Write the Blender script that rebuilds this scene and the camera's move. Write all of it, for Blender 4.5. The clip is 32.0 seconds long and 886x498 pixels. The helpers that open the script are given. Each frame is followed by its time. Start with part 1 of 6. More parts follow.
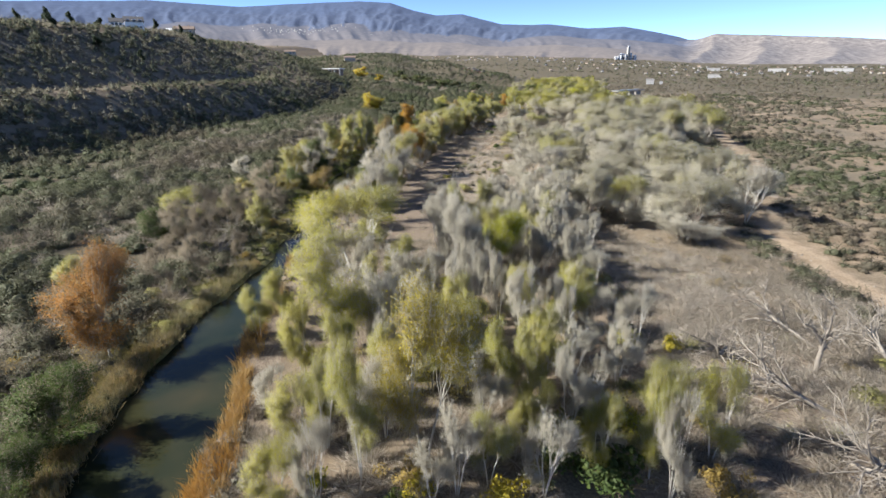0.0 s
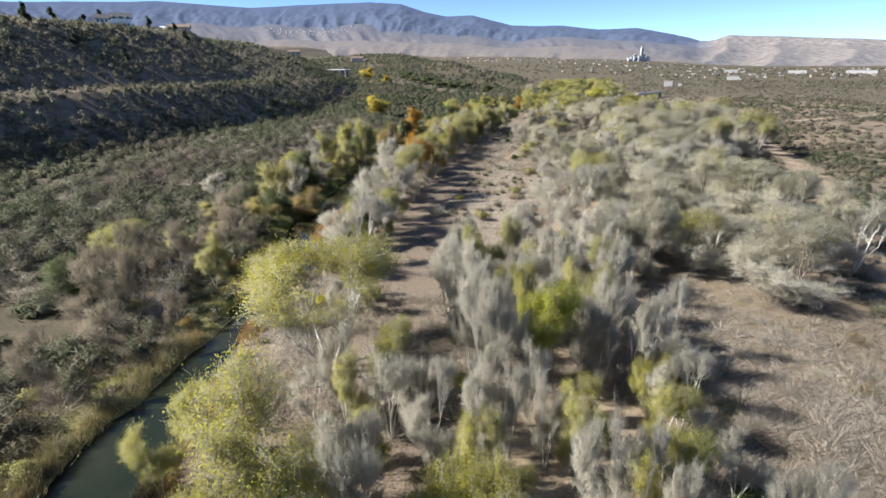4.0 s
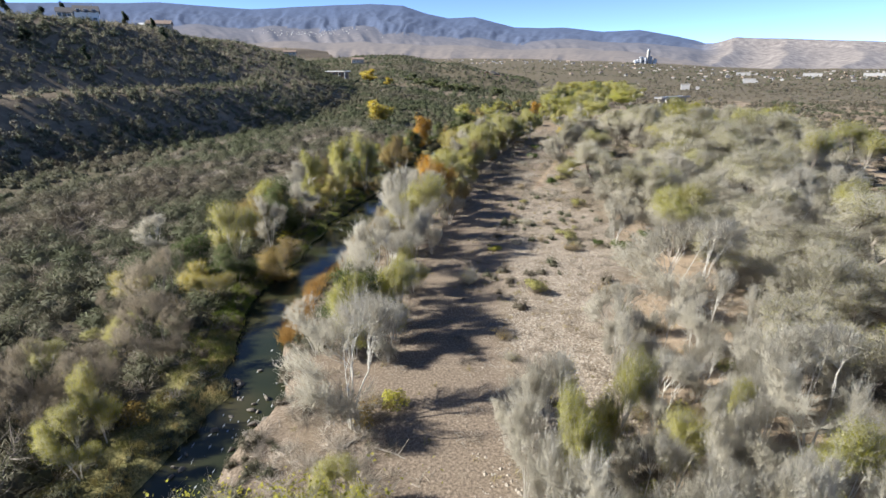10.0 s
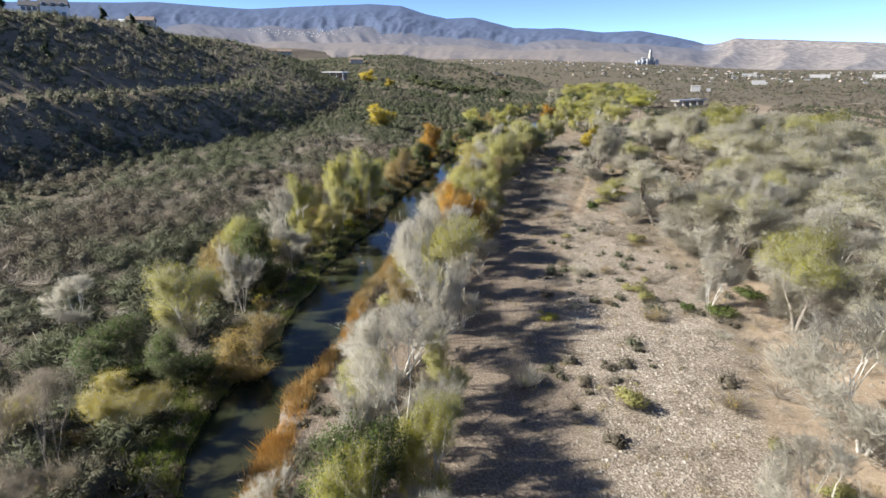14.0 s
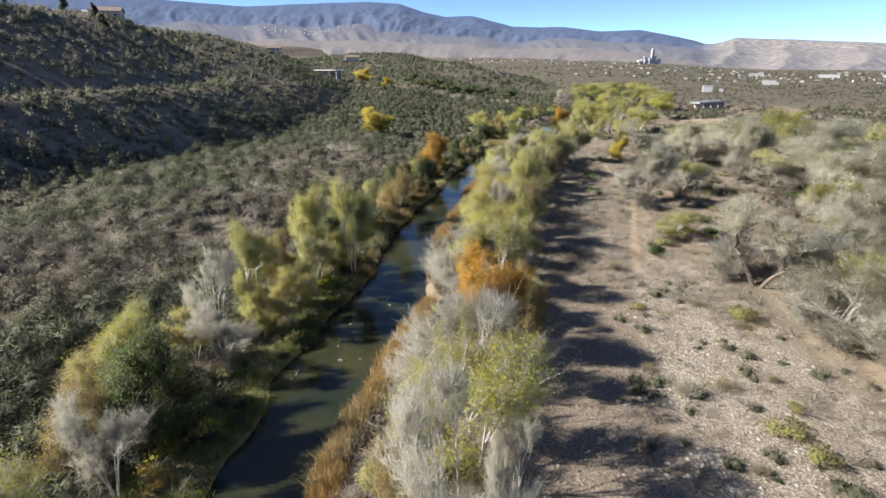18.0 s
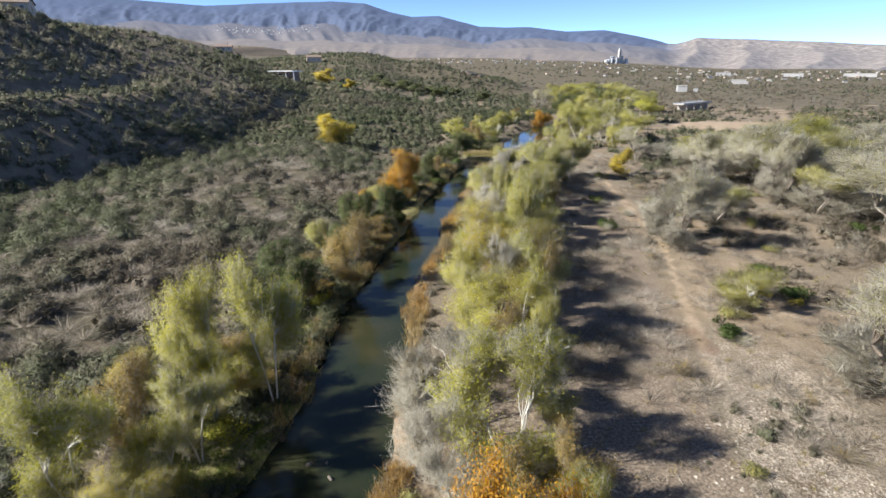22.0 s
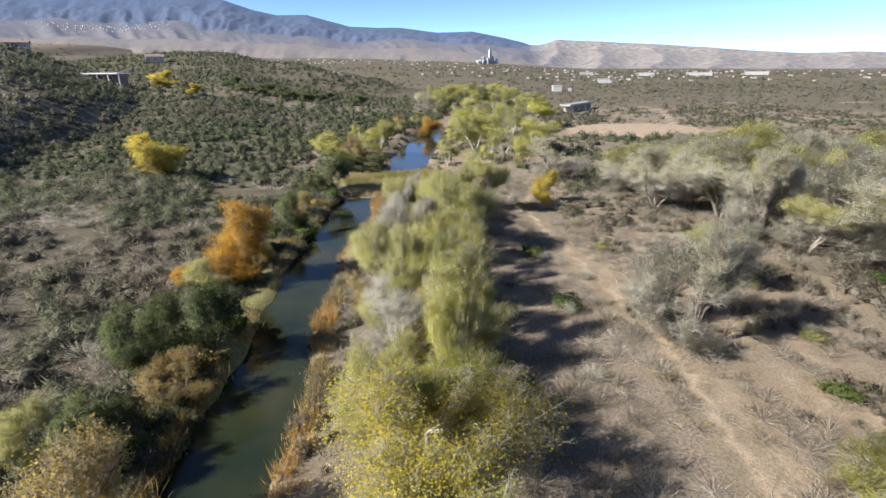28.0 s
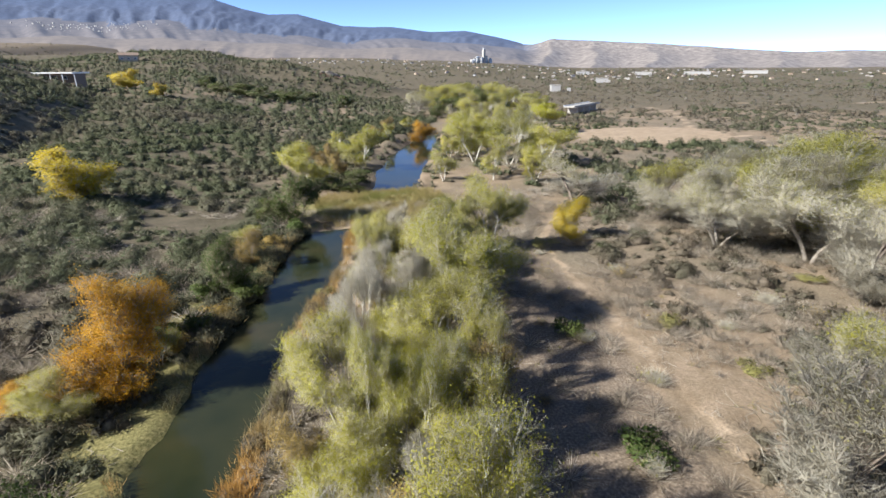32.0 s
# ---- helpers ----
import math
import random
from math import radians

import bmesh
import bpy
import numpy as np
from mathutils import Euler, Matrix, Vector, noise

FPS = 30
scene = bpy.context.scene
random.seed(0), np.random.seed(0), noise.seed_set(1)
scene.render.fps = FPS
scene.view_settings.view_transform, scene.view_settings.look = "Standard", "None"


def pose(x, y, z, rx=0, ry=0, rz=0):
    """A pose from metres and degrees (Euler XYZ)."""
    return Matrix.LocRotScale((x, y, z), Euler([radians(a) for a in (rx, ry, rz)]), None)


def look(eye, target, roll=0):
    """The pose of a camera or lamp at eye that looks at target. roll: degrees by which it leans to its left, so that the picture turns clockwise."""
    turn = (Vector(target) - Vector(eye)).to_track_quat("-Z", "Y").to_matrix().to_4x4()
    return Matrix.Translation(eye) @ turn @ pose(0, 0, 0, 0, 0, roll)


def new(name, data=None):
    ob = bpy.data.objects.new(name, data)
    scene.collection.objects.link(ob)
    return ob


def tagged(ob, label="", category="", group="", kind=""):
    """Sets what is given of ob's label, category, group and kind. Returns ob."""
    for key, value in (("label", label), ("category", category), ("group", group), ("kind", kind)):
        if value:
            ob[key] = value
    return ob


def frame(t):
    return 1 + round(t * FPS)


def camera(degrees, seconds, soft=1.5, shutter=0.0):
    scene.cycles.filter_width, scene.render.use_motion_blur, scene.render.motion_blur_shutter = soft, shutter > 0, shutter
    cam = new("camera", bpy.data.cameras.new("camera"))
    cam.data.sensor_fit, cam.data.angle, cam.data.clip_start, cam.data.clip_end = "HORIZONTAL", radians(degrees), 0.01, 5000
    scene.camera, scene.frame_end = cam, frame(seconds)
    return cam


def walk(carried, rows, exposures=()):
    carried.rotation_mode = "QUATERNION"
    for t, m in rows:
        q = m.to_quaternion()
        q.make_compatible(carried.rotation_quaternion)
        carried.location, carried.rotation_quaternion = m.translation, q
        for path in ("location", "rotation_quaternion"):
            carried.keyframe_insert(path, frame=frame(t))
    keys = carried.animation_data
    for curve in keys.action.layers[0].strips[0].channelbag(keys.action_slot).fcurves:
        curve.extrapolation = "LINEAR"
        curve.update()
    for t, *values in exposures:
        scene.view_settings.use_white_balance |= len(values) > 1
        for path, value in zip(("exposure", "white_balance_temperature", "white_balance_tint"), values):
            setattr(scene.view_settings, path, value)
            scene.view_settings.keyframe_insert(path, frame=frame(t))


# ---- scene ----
cam = camera(82.2, 32.0, soft=1.5, shutter=0.3)
PATH = [
    (0, (3.413, 2.137, 26.891), (3.483, 4.015, 26.208), -0.5),
    (1, (3.529, 7.498, 26.825), (3.572, 9.377, 26.144), -0.4),
    (2, (3.763, 12.998, 26.642), (3.801, 14.878, 25.961), -0.4),
    (3, (3.842, 18.352, 26.612), (3.88, 20.232, 25.932), -0.4),
    (6, (3.11, 34.974, 26.346), (3.149, 36.856, 25.669), -0.4),
    (7, (2.704, 40.386, 26.199), (2.744, 42.267, 25.522), -0.4),
    (8, (2.319, 45.745, 26.225), (2.355, 47.627, 25.55), -0.6),
    (9, (1.48, 50.924, 26.245), (1.514, 52.806, 25.57), -0.4),
    (10, (0.231, 55.77, 26.248), (0.265, 57.654, 25.576), -0.3),
    (11, (-1.007, 60.76, 26.398), (-0.973, 62.644, 25.726), -0.2),
    (12, (-1.944, 65.983, 26.456), (-1.907, 67.867, 25.785), -0.1),
    (13, (-2.781, 71.868, 26.481), (-2.74, 73.752, 25.811), -0.2),
    (14, (-3.427, 78.114, 26.403), (-3.385, 79.998, 25.733), -0.2),
    (17, (-4.892, 98.617, 26.184), (-4.847, 100.5, 25.51), -0.2),
    (18, (-4.979, 105.369, 26.078), (-4.928, 107.251, 25.404), -0.0),
    (19, (-4.871, 112.101, 25.964), (-4.824, 113.984, 25.292), -0.1),
    (20, (-4.793, 118.727, 25.912), (-4.746, 120.61, 25.241), -0.1),
    (21, (-4.649, 125.263, 25.916), (-4.573, 127.145, 25.244), -0.1),
    (22, (-4.405, 131.972, 25.971), (-4.244, 133.848, 25.298), -0.2),
    (23, (-4.043, 138.38, 25.95), (-3.765, 140.243, 25.278), -0.3),
    (24, (-3.488, 144.62, 25.933), (-3.101, 146.463, 25.26), -0.3),
    (25, (-2.645, 150.908, 25.868), (-2.141, 152.722, 25.195), -0.4),
    (28, (1.033, 167.176, 25.89), (1.621, 168.965, 25.217), -0.4),
    (29, (2.766, 173.148, 25.706), (3.36, 174.935, 25.032), -0.6),
    (30, (4.566, 179.13, 25.462), (5.168, 180.915, 24.789), -0.5),
    (31, (6.693, 185.079, 25.352), (7.299, 186.862, 24.678), -0.4),
    (32, (8.666, 190.526, 25.234), (9.275, 192.307, 24.56), -0.5),
]
walk(cam, [(t, look(e, g, r)) for t, e, g, r in PATH])

# ---- world and sun ----
SUN_ELEV, SUN_FROM = radians(35.0), radians(-93.0)
world = bpy.data.worlds.new("daylight")
scene.world = world
world.use_nodes = True
wn = world.node_tree.nodes
sky = wn.new("ShaderNodeTexSky")
sky.sky_type, sky.sun_disc = "NISHITA", False
sky.sun_elevation, sky.sun_rotation = SUN_ELEV, SUN_FROM
sky.air_density, sky.dust_density, sky.ozone_density, sky.altitude = 0.42, 0.0, 2.6, 5500
wn["Background"].inputs["Strength"].default_value = 0.147
world.node_tree.links.new(sky.outputs[0], wn["Background"].inputs[0])
sun = new("sun", bpy.data.lights.new("sun", "SUN"))
sun.data.energy, sun.data.angle, sun.data.color = 4.05, radians(0.6), (0.99, 0.97, 0.915)
sun.matrix_world = look((-500 * math.cos(SUN_ELEV), -28, 500 * math.sin(SUN_ELEV)), (0, 0, 0))
scene.view_settings.exposure = 1.48


# ---- numeric helpers ----
def lattice(n):
    return np.random.RandomState(n).rand(256, 256)


LAT = [lattice(i) for i in range(4)]


def vnoise(x, y, size, k=0):
    """Smooth value noise, 0 to 1."""
    x, y = np.asarray(x, float) / size + 71.3, np.asarray(y, float) / size + 33.7
    i, j = np.floor(x).astype(int), np.floor(y).astype(int)
    u, v = x - i, y - j
    u, v = u * u * (3 - 2 * u), v * v * (3 - 2 * v)
    g = LAT[k]
    a, b = g[i % 256, j % 256], g[(i + 1) % 256, j % 256]
    c, d = g[i % 256, (j + 1) % 256], g[(i + 1) % 256, (j + 1) % 256]
    return (a * (1 - u) + b * u) * (1 - v) + (c * (1 - u) + d * u) * v


def fbm(x, y, size, k=0, octaves=4):
    total, amp, out = 0.0, 1.0, 0.0
    for o in range(octaves):
        out = out + amp * vnoise(x, y, size / 2 ** o, (k + o) % 4)
        total += amp
        amp *= 0.5
    return out / total


def step(a, b, x):
    t = np.clip((np.asarray(x, float) - a) / (b - a), 0, 1)
    return t * t * (3 - 2 * t)


def poly(y, ys, xs):
    return np.interp(y, ys, xs)


def near_line(x, y, pts):
    """Distance from points to a polyline."""
    best = np.full(np.shape(x), 1e9)
    for (ax, ay), (bx, by) in zip(pts[:-1], pts[1:]):
        dx, dy = bx - ax, by - ay
        t = np.clip(((x - ax) * dx + (y - ay) * dy) / (dx * dx + dy * dy), 0, 1)
        best = np.minimum(best, np.hypot(x - ax - t * dx, y - ay - t * dy))
    return best


# ---- the plan: stream, dry channel, hill ----
BANK_Y = [-80, 0, 30, 45, 56, 65, 75, 87, 93, 103, 115, 126, 135, 145, 152, 160, 171, 185, 197, 206, 215, 230, 240, 250, 263, 276]
BANK_L = [-21, -21, -22, -24, -23, -22, -20.5, -19.3, -18, -21, -22.5, -20.3, -20.3, -18.8, -17, -15, -13, -12, -9, -6.5, -4, -1, 2, 5.5, 9, 14]
BANK_R = [-10, -11, -12.3, -15, -15.7, -16.3, -16, -14.4, -12.4, -15.3, -15.6, -13.4, -12.6, -10, -7.5, -6, -5, -3.5, -1, 2, 3.2, 7, 9.5, 14, 18, 21.5]
POOL_Y = [297, 303, 320, 345, 363, 385, 400]
POOL_L = [26, 30.5, 35, 44, 54, 66, 78]
POOL_R = [38, 41.5, 47.5, 58, 65, 74, 84]
FOOT_Y = [-200, -50, 139, 219, 250, 275, 300, 358, 420, 470, 600, 900]
FOOT_X = [-140, -125, -100, -80, -66, -58, -55, -65, -90, -111, -150, -330]
TRACK = [(57, 40), (58, 62), (61, 81), (75, 105), (92, 133), (110, 180), (134, 237), (150, 290), (170, 330)]
WASH = [(23, 168), (25, 174), (28.6, 184), (35.5, 202), (38.5, 217), (43, 240), (47, 256), (58, 268)]
FAR_TRACK = [(120, 345), (150, 340), (175, 360), (214, 413), (235, 460)]
FAR_TRACK_B = [(170, 262), (260, 300), (420, 340), (700, 400)]
FAR_TRACK_C = [(300, 470), (330, 430), (420, 420), (560, 470)]


def inside_stream(x, y):
    """Signed distance into the water: positive in the stream or the pool."""
    l, r = poly(y, BANK_Y, BANK_L), poly(y, BANK_Y, BANK_R)
    wob = 3.0 * (fbm(x, y, 6, 1, 3) - 0.5)
    a = np.where(y < 277, np.minimum(x - l, r - x), -9.0)
    a = np.minimum(a, (277 - y) * 0.8)
    pl, pr = poly(y, POOL_Y, POOL_L), poly(y, POOL_Y, POOL_R)
    b = np.where((y > 297) & (y < 402), np.minimum(np.minimum(x - pl, pr - x), np.minimum(y - 297, 402 - y)), -9.0)
    return np.maximum(a, b) + wob


def climb(a):
    """Slope of the far plain by bearing: it rises towards the mountains, less so towards the mesas."""
    return np.interp(a, [-60, 0, 12, 22, 32, 60], [0.052, 0.050, 0.045, 0.033, 0.014, 0.009])


def height(x, y):
    x, y = np.asarray(x, float), np.asarray(y, float)
    r = np.hypot(x, y - 100)
    left = poly(y, BANK_Y, BANK_L)
    z = 3.2 * step(4, 48, left - x) + 1.3 * step(30, 120, x)
    z = z + 0.7 * (fbm(x, y, 22, 0, 3) - 0.5) + 0.22 * (fbm(x, y, 3.0, 2, 2) - 0.5)
    z = z - 0.55 * step(1.5, 4, x - poly(y, [60, 102, 140, 175, 190, 250], [1, -1, 4, 11, 14, 36])) * step(0, 4, poly(y, [60, 108, 132, 178, 200, 250], [8, 22, 30, 31, 36, 48]) - x) * step(55, 75, y)
    # the hill with its bench and cut bank
    s = poly(y, FOOT_Y, FOOT_X) - x + 5 * (fbm(x, y, 30, 1, 3) - 0.5)
    rise = np.interp(s, [0, 5, 25, 36, 40, 73, 95, 400], [0, 2.0, 16.0, 16.8, 20.0, 39.6, 41.6, 45.0])
    drop = np.interp(y, [-300, 0, 345, 405, 450, 520, 700, 1200], [1.0, 1.0, 1.0, 0.80, 0.62, 0.5, 0.5, 0.7])
    gully = step(2, 30, s) * 2.6 * (np.abs(np.sin((y + 0.55 * x + 9 * fbm(x, y, 25, 3, 2)) * 0.16)) - 0.6) * step(10, 60, s - 34) \
        + step(2, 14, s) * step(30, 22, s) * 1.6 * (np.abs(np.sin((y + 0.4 * x) * 0.23)) - 0.6)
    z = z + rise * np.where(s > 34, drop, np.maximum(drop, 0.75)) + gully
    # far ground climbs towards the mountains
    z = z + climb(np.degrees(np.arctan2(x, y - 100))) * np.clip(np.minimum(r, 1750) - 650, 0, None) + 6 * step(500, 900, r) * (fbm(x, y, 160, 2, 3) - 0.4)
    z = z + 12 * step(90, 30, np.hypot(x - 70, (y - 690) * 0.8)) * step(600, 640, y)
    # a terrace rises beyond the pool on the hill's side
    z = z + np.interp(y, [320, 460, 660, 900], [0, 13, 20, 22]) * step(110, -40, x) * step(1300, 1000, r)
    # the low knoll behind the roofed building
    z = z + 17 * np.exp(-((x + 60) / 120) ** 2 - ((y - 760) / 130) ** 2)
    # the upper slope runs on beyond the end of the bench
    toe = poly(y, [280, 320, 345, 400, 470, 600], [-140, -96, -76, -58, -62, -80]) + 6 * (fbm(x, y, 26, 2, 3) - 0.5)
    spur = 16.5 + 0.40 * np.clip(toe - x, 0, 62) + 0.08 * np.clip(toe - x - 62, 0, 200) + 0.7 * gully - 0.55 * np.clip(x - toe, 0, 60)
    z = np.maximum(z, spur * step(290, 350, y) * step(600, 480, y))
    d = inside_stream(x, y)
    z = np.where(d > -4, z * step(1.0, 4.0, -d) * 1.0, z)
    z = z - 1.25 * step(-0.7, 1.4, d)
    z = z + 0.25 * step(3.5, 1.0, np.abs(y - 290)) * step(40, 20, np.abs(x - 28))
    return z


def ground_z(x, y):
    return float(height(np.array([x]), np.array([y]))[0])


# ---- mesh and object helpers ----
def mesh_of(name, v, f, mats, index=None, tint=None, soft=None):
    me = bpy.data.meshes.new(name)
    v, f = np.ascontiguousarray(v, np.float32), np.ascontiguousarray(f, np.int32)
    n = f.shape[1]
    me.vertices.add(len(v))
    me.vertices.foreach_set("co", v.ravel())
    me.loops.add(f.size)
    me.loops.foreach_set("vertex_index", f.ravel())
    me.polygons.add(len(f))
    me.polygons.foreach_set("loop_start", np.arange(0, f.size, n, dtype=np.int32))
    if index is not None:
        me.polygons.foreach_set("material_index", np.ascontiguousarray(index, np.int32))
    if tint is not None:
        me.attributes.new("tint", "FLOAT", "POINT").data.foreach_set("value", np.ascontiguousarray(tint, np.float32))
    for m in mats:
        me.materials.append(m)
    me.update(calc_edges=True)
    if soft is not None:
        me.polygons.foreach_set("use_smooth", np.ones(len(f), bool))
        me.attributes.new("custom_normal", "FLOAT_VECTOR", "POINT").data.foreach_set("vector", np.ascontiguousarray(soft, np.float32).ravel())
    return me


def turned(v, f, soft):
    """Faces wound so that they look along the soft normals of their corners."""
    a, b, c = v[f[:, 0]], v[f[:, 1]], v[f[:, 2]]
    back = np.einsum("ij,ij->i", np.cross(b - a, c - a), soft[f[:, 0]]) < 0
    f = f.copy()
    f[back] = f[back][:, ::-1]
    return f


def child(name, me, parent, label=""):
    ob = new(name, me)
    ob.parent = parent
    return tagged(ob, label)


def part(name, bm, material, parent, label=""):
    me = bpy.data.meshes.new(name)
    bm.to_mesh(me)
    bm.free()
    me.materials.append(material)
    return child(name, me, parent, label)


def thing(name, m, label, category, group=""):
    e = new(name)
    e.empty_display_size = 0.5
    e.matrix_world = m
    return tagged(e, label, category, group)


def put(x, y, s=(1, 1, 1), turn=0.0, sink=0.0, lean=0.0):
    return Matrix.LocRotScale((x, y, ground_z(x, y) - sink), Euler((lean, lean * 0.6, turn)), s)


def box(bm, x0, x1, y0, y1, z0, z1, bevel=0.0):
    made = bmesh.ops.create_cube(bm, size=1, matrix=Matrix.Translation(((x0 + x1) / 2, (y0 + y1) / 2, (z0 + z1) / 2)) @ Matrix.Diagonal((x1 - x0, y1 - y0, z1 - z0, 1)))
    if bevel:
        es = list({e for vv in made["verts"] for e in vv.link_edges})
        bmesh.ops.bevel(bm, geom=es, offset=bevel, segments=1, affect="EDGES")
    return bm


# ---- materials ----
def nodes_of(name):
    m = bpy.data.materials.new(name)
    m.use_nodes = True
    return m, m.node_tree.nodes, m.node_tree.links, m.node_tree.nodes["Principled BSDF"]


def ramp(ns, stops):
    r = ns.new("ShaderNodeValToRGB")
    while len(r.color_ramp.elements) < len(stops):
        r.color_ramp.elements.new(0.5)
    for e, (p, c) in zip(r.color_ramp.elements, stops):
        e.position, e.color = p, (*c, 1)
    return r


def noise_tex(ns, ls, scale, detail=4, rough=0.6, space="Object"):
    co = ns.new("ShaderNodeTexCoord")
    t = ns.new("ShaderNodeTexNoise")
    t.inputs["Scale"].default_value, t.inputs["Detail"].default_value, t.inputs["Roughness"].default_value = scale, detail, rough
    ls.new(co.outputs[space], t.inputs["Vector"])
    return t


def mixer(ns, ls, fac, a, b, mode="MIX"):
    x = ns.new("ShaderNodeMix")
    x.data_type, x.blend_type = "RGBA", mode
    for key, value in ((0, fac), (6, a), (7, b)):
        if isinstance(value, (int, float)):
            x.inputs[key].default_value = value
        elif isinstance(value, tuple):
            x.inputs[key].default_value = (*value, 1)
        else:
            ls.new(value, x.inputs[key])
    return x.outputs[2]


def bump(ns, ls, bsdf, source, strength, distance):
    b = ns.new("ShaderNodeBump")
    b.inputs["Strength"].default_value, b.inputs["Distance"].default_value = strength, distance
    ls.new(source, b.inputs["Height"])
    ls.new(b.outputs[0], bsdf.inputs["Normal"])


def leaf_mat(name, stops, through_light=0.45, rough=0.6):
    """Leaves and twigs: colour varies leaf by leaf, and from plant to plant."""
    m, ns, ls, p = nodes_of(name)
    geo, info = ns.new("ShaderNodeNewGeometry"), ns.new("ShaderNodeObjectInfo")
    r = ramp(ns, stops)
    a = ns.new("ShaderNodeMath")
    a.operation = "MULTIPLY_ADD"
    ls.new(info.outputs["Random"], a.inputs[0])
    a.inputs[1].default_value = 0.45
    b = ns.new("ShaderNodeMath")
    b.operation = "MULTIPLY_ADD"
    ls.new(geo.outputs["Random Per Island"], b.inputs[0])
    b.inputs[1].default_value = 0.55
    b.inputs[2].default_value = 0.0
    ls.new(b.outputs[0], a.inputs[2])
    ls.new(a.outputs[0], r.inputs[0])
    ls.new(r.outputs[0], p.inputs["Base Color"])
    p.inputs["Roughness"].default_value = rough
    p.inputs["Specular IOR Level"].default_value = 0.25
    if through_light:
        tr, mx = ns.new("ShaderNodeBsdfTranslucent"), ns.new("ShaderNodeMixShader")
        ls.new(r.outputs[0], tr.inputs[0])
        mx.inputs[0].default_value = through_light
        ls.new(p.outputs[0], mx.inputs[1])
        ls.new(tr.outputs[0], mx.inputs[2])
        ls.new(mx.outputs[0], ns["Material Output"].inputs[0])
    return m


def scrub_mat(name, stops, through_light=0.3):
    """Scrub in one mesh: colour from plant to plant by its tint, and leaf by leaf."""
    m, ns, ls, p = nodes_of(name)
    at, geo = ns.new("ShaderNodeAttribute"), ns.new("ShaderNodeNewGeometry")
    at.attribute_name = "tint"
    r = ramp(ns, stops)
    ls.new(at.outputs["Fac"], r.inputs[0])
    hsv = ns.new("ShaderNodeHueSaturation")
    mr = ns.new("ShaderNodeMapRange")
    mr.inputs[3].default_value, mr.inputs[4].default_value = 0.84, 1.16
    ls.new(geo.outputs["Random Per Island"], mr.inputs[0])
    ls.new(mr.outputs[0], hsv.inputs["Value"])
    ls.new(r.outputs[0], hsv.inputs["Color"])
    grain = noise_tex(ns, ls, 5.0, 4, 0.75)
    gr = ramp(ns, [(0.33, (0.78, 0.78, 0.78)), (0.66, (1.22, 1.22, 1.22))])
    ls.new(grain.outputs[0], gr.inputs[0])
    ls.new(mixer(ns, ls, 1.0, hsv.outputs[0], gr.outputs[0], "MULTIPLY"), p.inputs["Base Color"])
    p.inputs["Roughness"].default_value = 0.7
    p.inputs["Specular IOR Level"].default_value = 0.2
    if through_light:
        tr, mx = ns.new("ShaderNodeBsdfTranslucent"), ns.new("ShaderNodeMixShader")
        ls.new(hsv.outputs[0], tr.inputs[0])
        mx.inputs[0].default_value = through_light
        ls.new(p.outputs[0], mx.inputs[1])
        ls.new(tr.outputs[0], mx.inputs[2])
        ls.new(mx.outputs[0], ns["Material Output"].inputs[0])
    return m


def plain_mat(name, col, rough=0.7, var=0.25, scale=3.0, metal=0.0):
    m, ns, ls, p = nodes_of(name)
    t = noise_tex(ns, ls, scale)
    dark = tuple(c * (1 - var) for c in col)
    light = tuple(min(1, c * (1 + var)) for c in col)
    r = ramp(ns, [(0.3, dark), (0.7, light)])
    ls.new(t.outputs[0], r.inputs[0])
    ls.new(r.outputs[0], p.inputs["Base Color"])
    p.inputs["Roughness"].default_value, p.inputs["Metallic"].default_value = rough, metal
    fine = noise_tex(ns, ls, scale * 9, 3)
    bump(ns, ls, p, fine.outputs[0], 0.4, 0.02)
    return m


M_BARK_PALE = plain_mat("pale_bark", (0.43, 0.395, 0.33), 0.8, 0.25, 2.5)
M_BARK_WHITE = plain_mat("white_bark", (0.56, 0.53, 0.47), 0.75, 0.2, 2.5)
M_BARK_GREY = plain_mat("grey_bark", (0.27, 0.235, 0.195), 0.85, 0.3, 2.5)
M_BARK_DARK = plain_mat("dark_bark", (0.15, 0.12, 0.095), 0.85, 0.3, 2.5)
M_DEADWOOD = plain_mat("deadwood", (0.235, 0.205, 0.17), 0.8, 0.25, 2.0)
M_TWIG = leaf_mat("grey_twigs", [(0.0, (0.33, 0.30, 0.225)), (0.5, (0.46, 0.425, 0.325)), (1.0, (0.60, 0.565, 0.45))], 0.5, 0.7)
M_TWIG_SILVER = leaf_mat("silver_twigs", [(0.0, (0.37, 0.34, 0.275)), (0.5, (0.51, 0.475, 0.39)), (1.0, (0.64, 0.60, 0.505))], 0.5, 0.7)
M_TWIG_TAN = leaf_mat("tan_twigs", [(0.0, (0.20, 0.165, 0.12)), (0.5, (0.29, 0.245, 0.18)), (1.0, (0.42, 0.36, 0.265))], 0.4, 0.7)
M_LEAF_LIME = leaf_mat("yellow_green_leaves", [(0.0, (0.27, 0.275, 0.035)), (0.5, (0.42, 0.405, 0.06)), (1.0, (0.56, 0.50, 0.10))], 0.5)
M_LEAF_GREEN = leaf_mat("green_leaves", [(0.0, (0.05, 0.085, 0.022)), (0.5, (0.09, 0.125, 0.035)), (1.0, (0.16, 0.18, 0.05))])
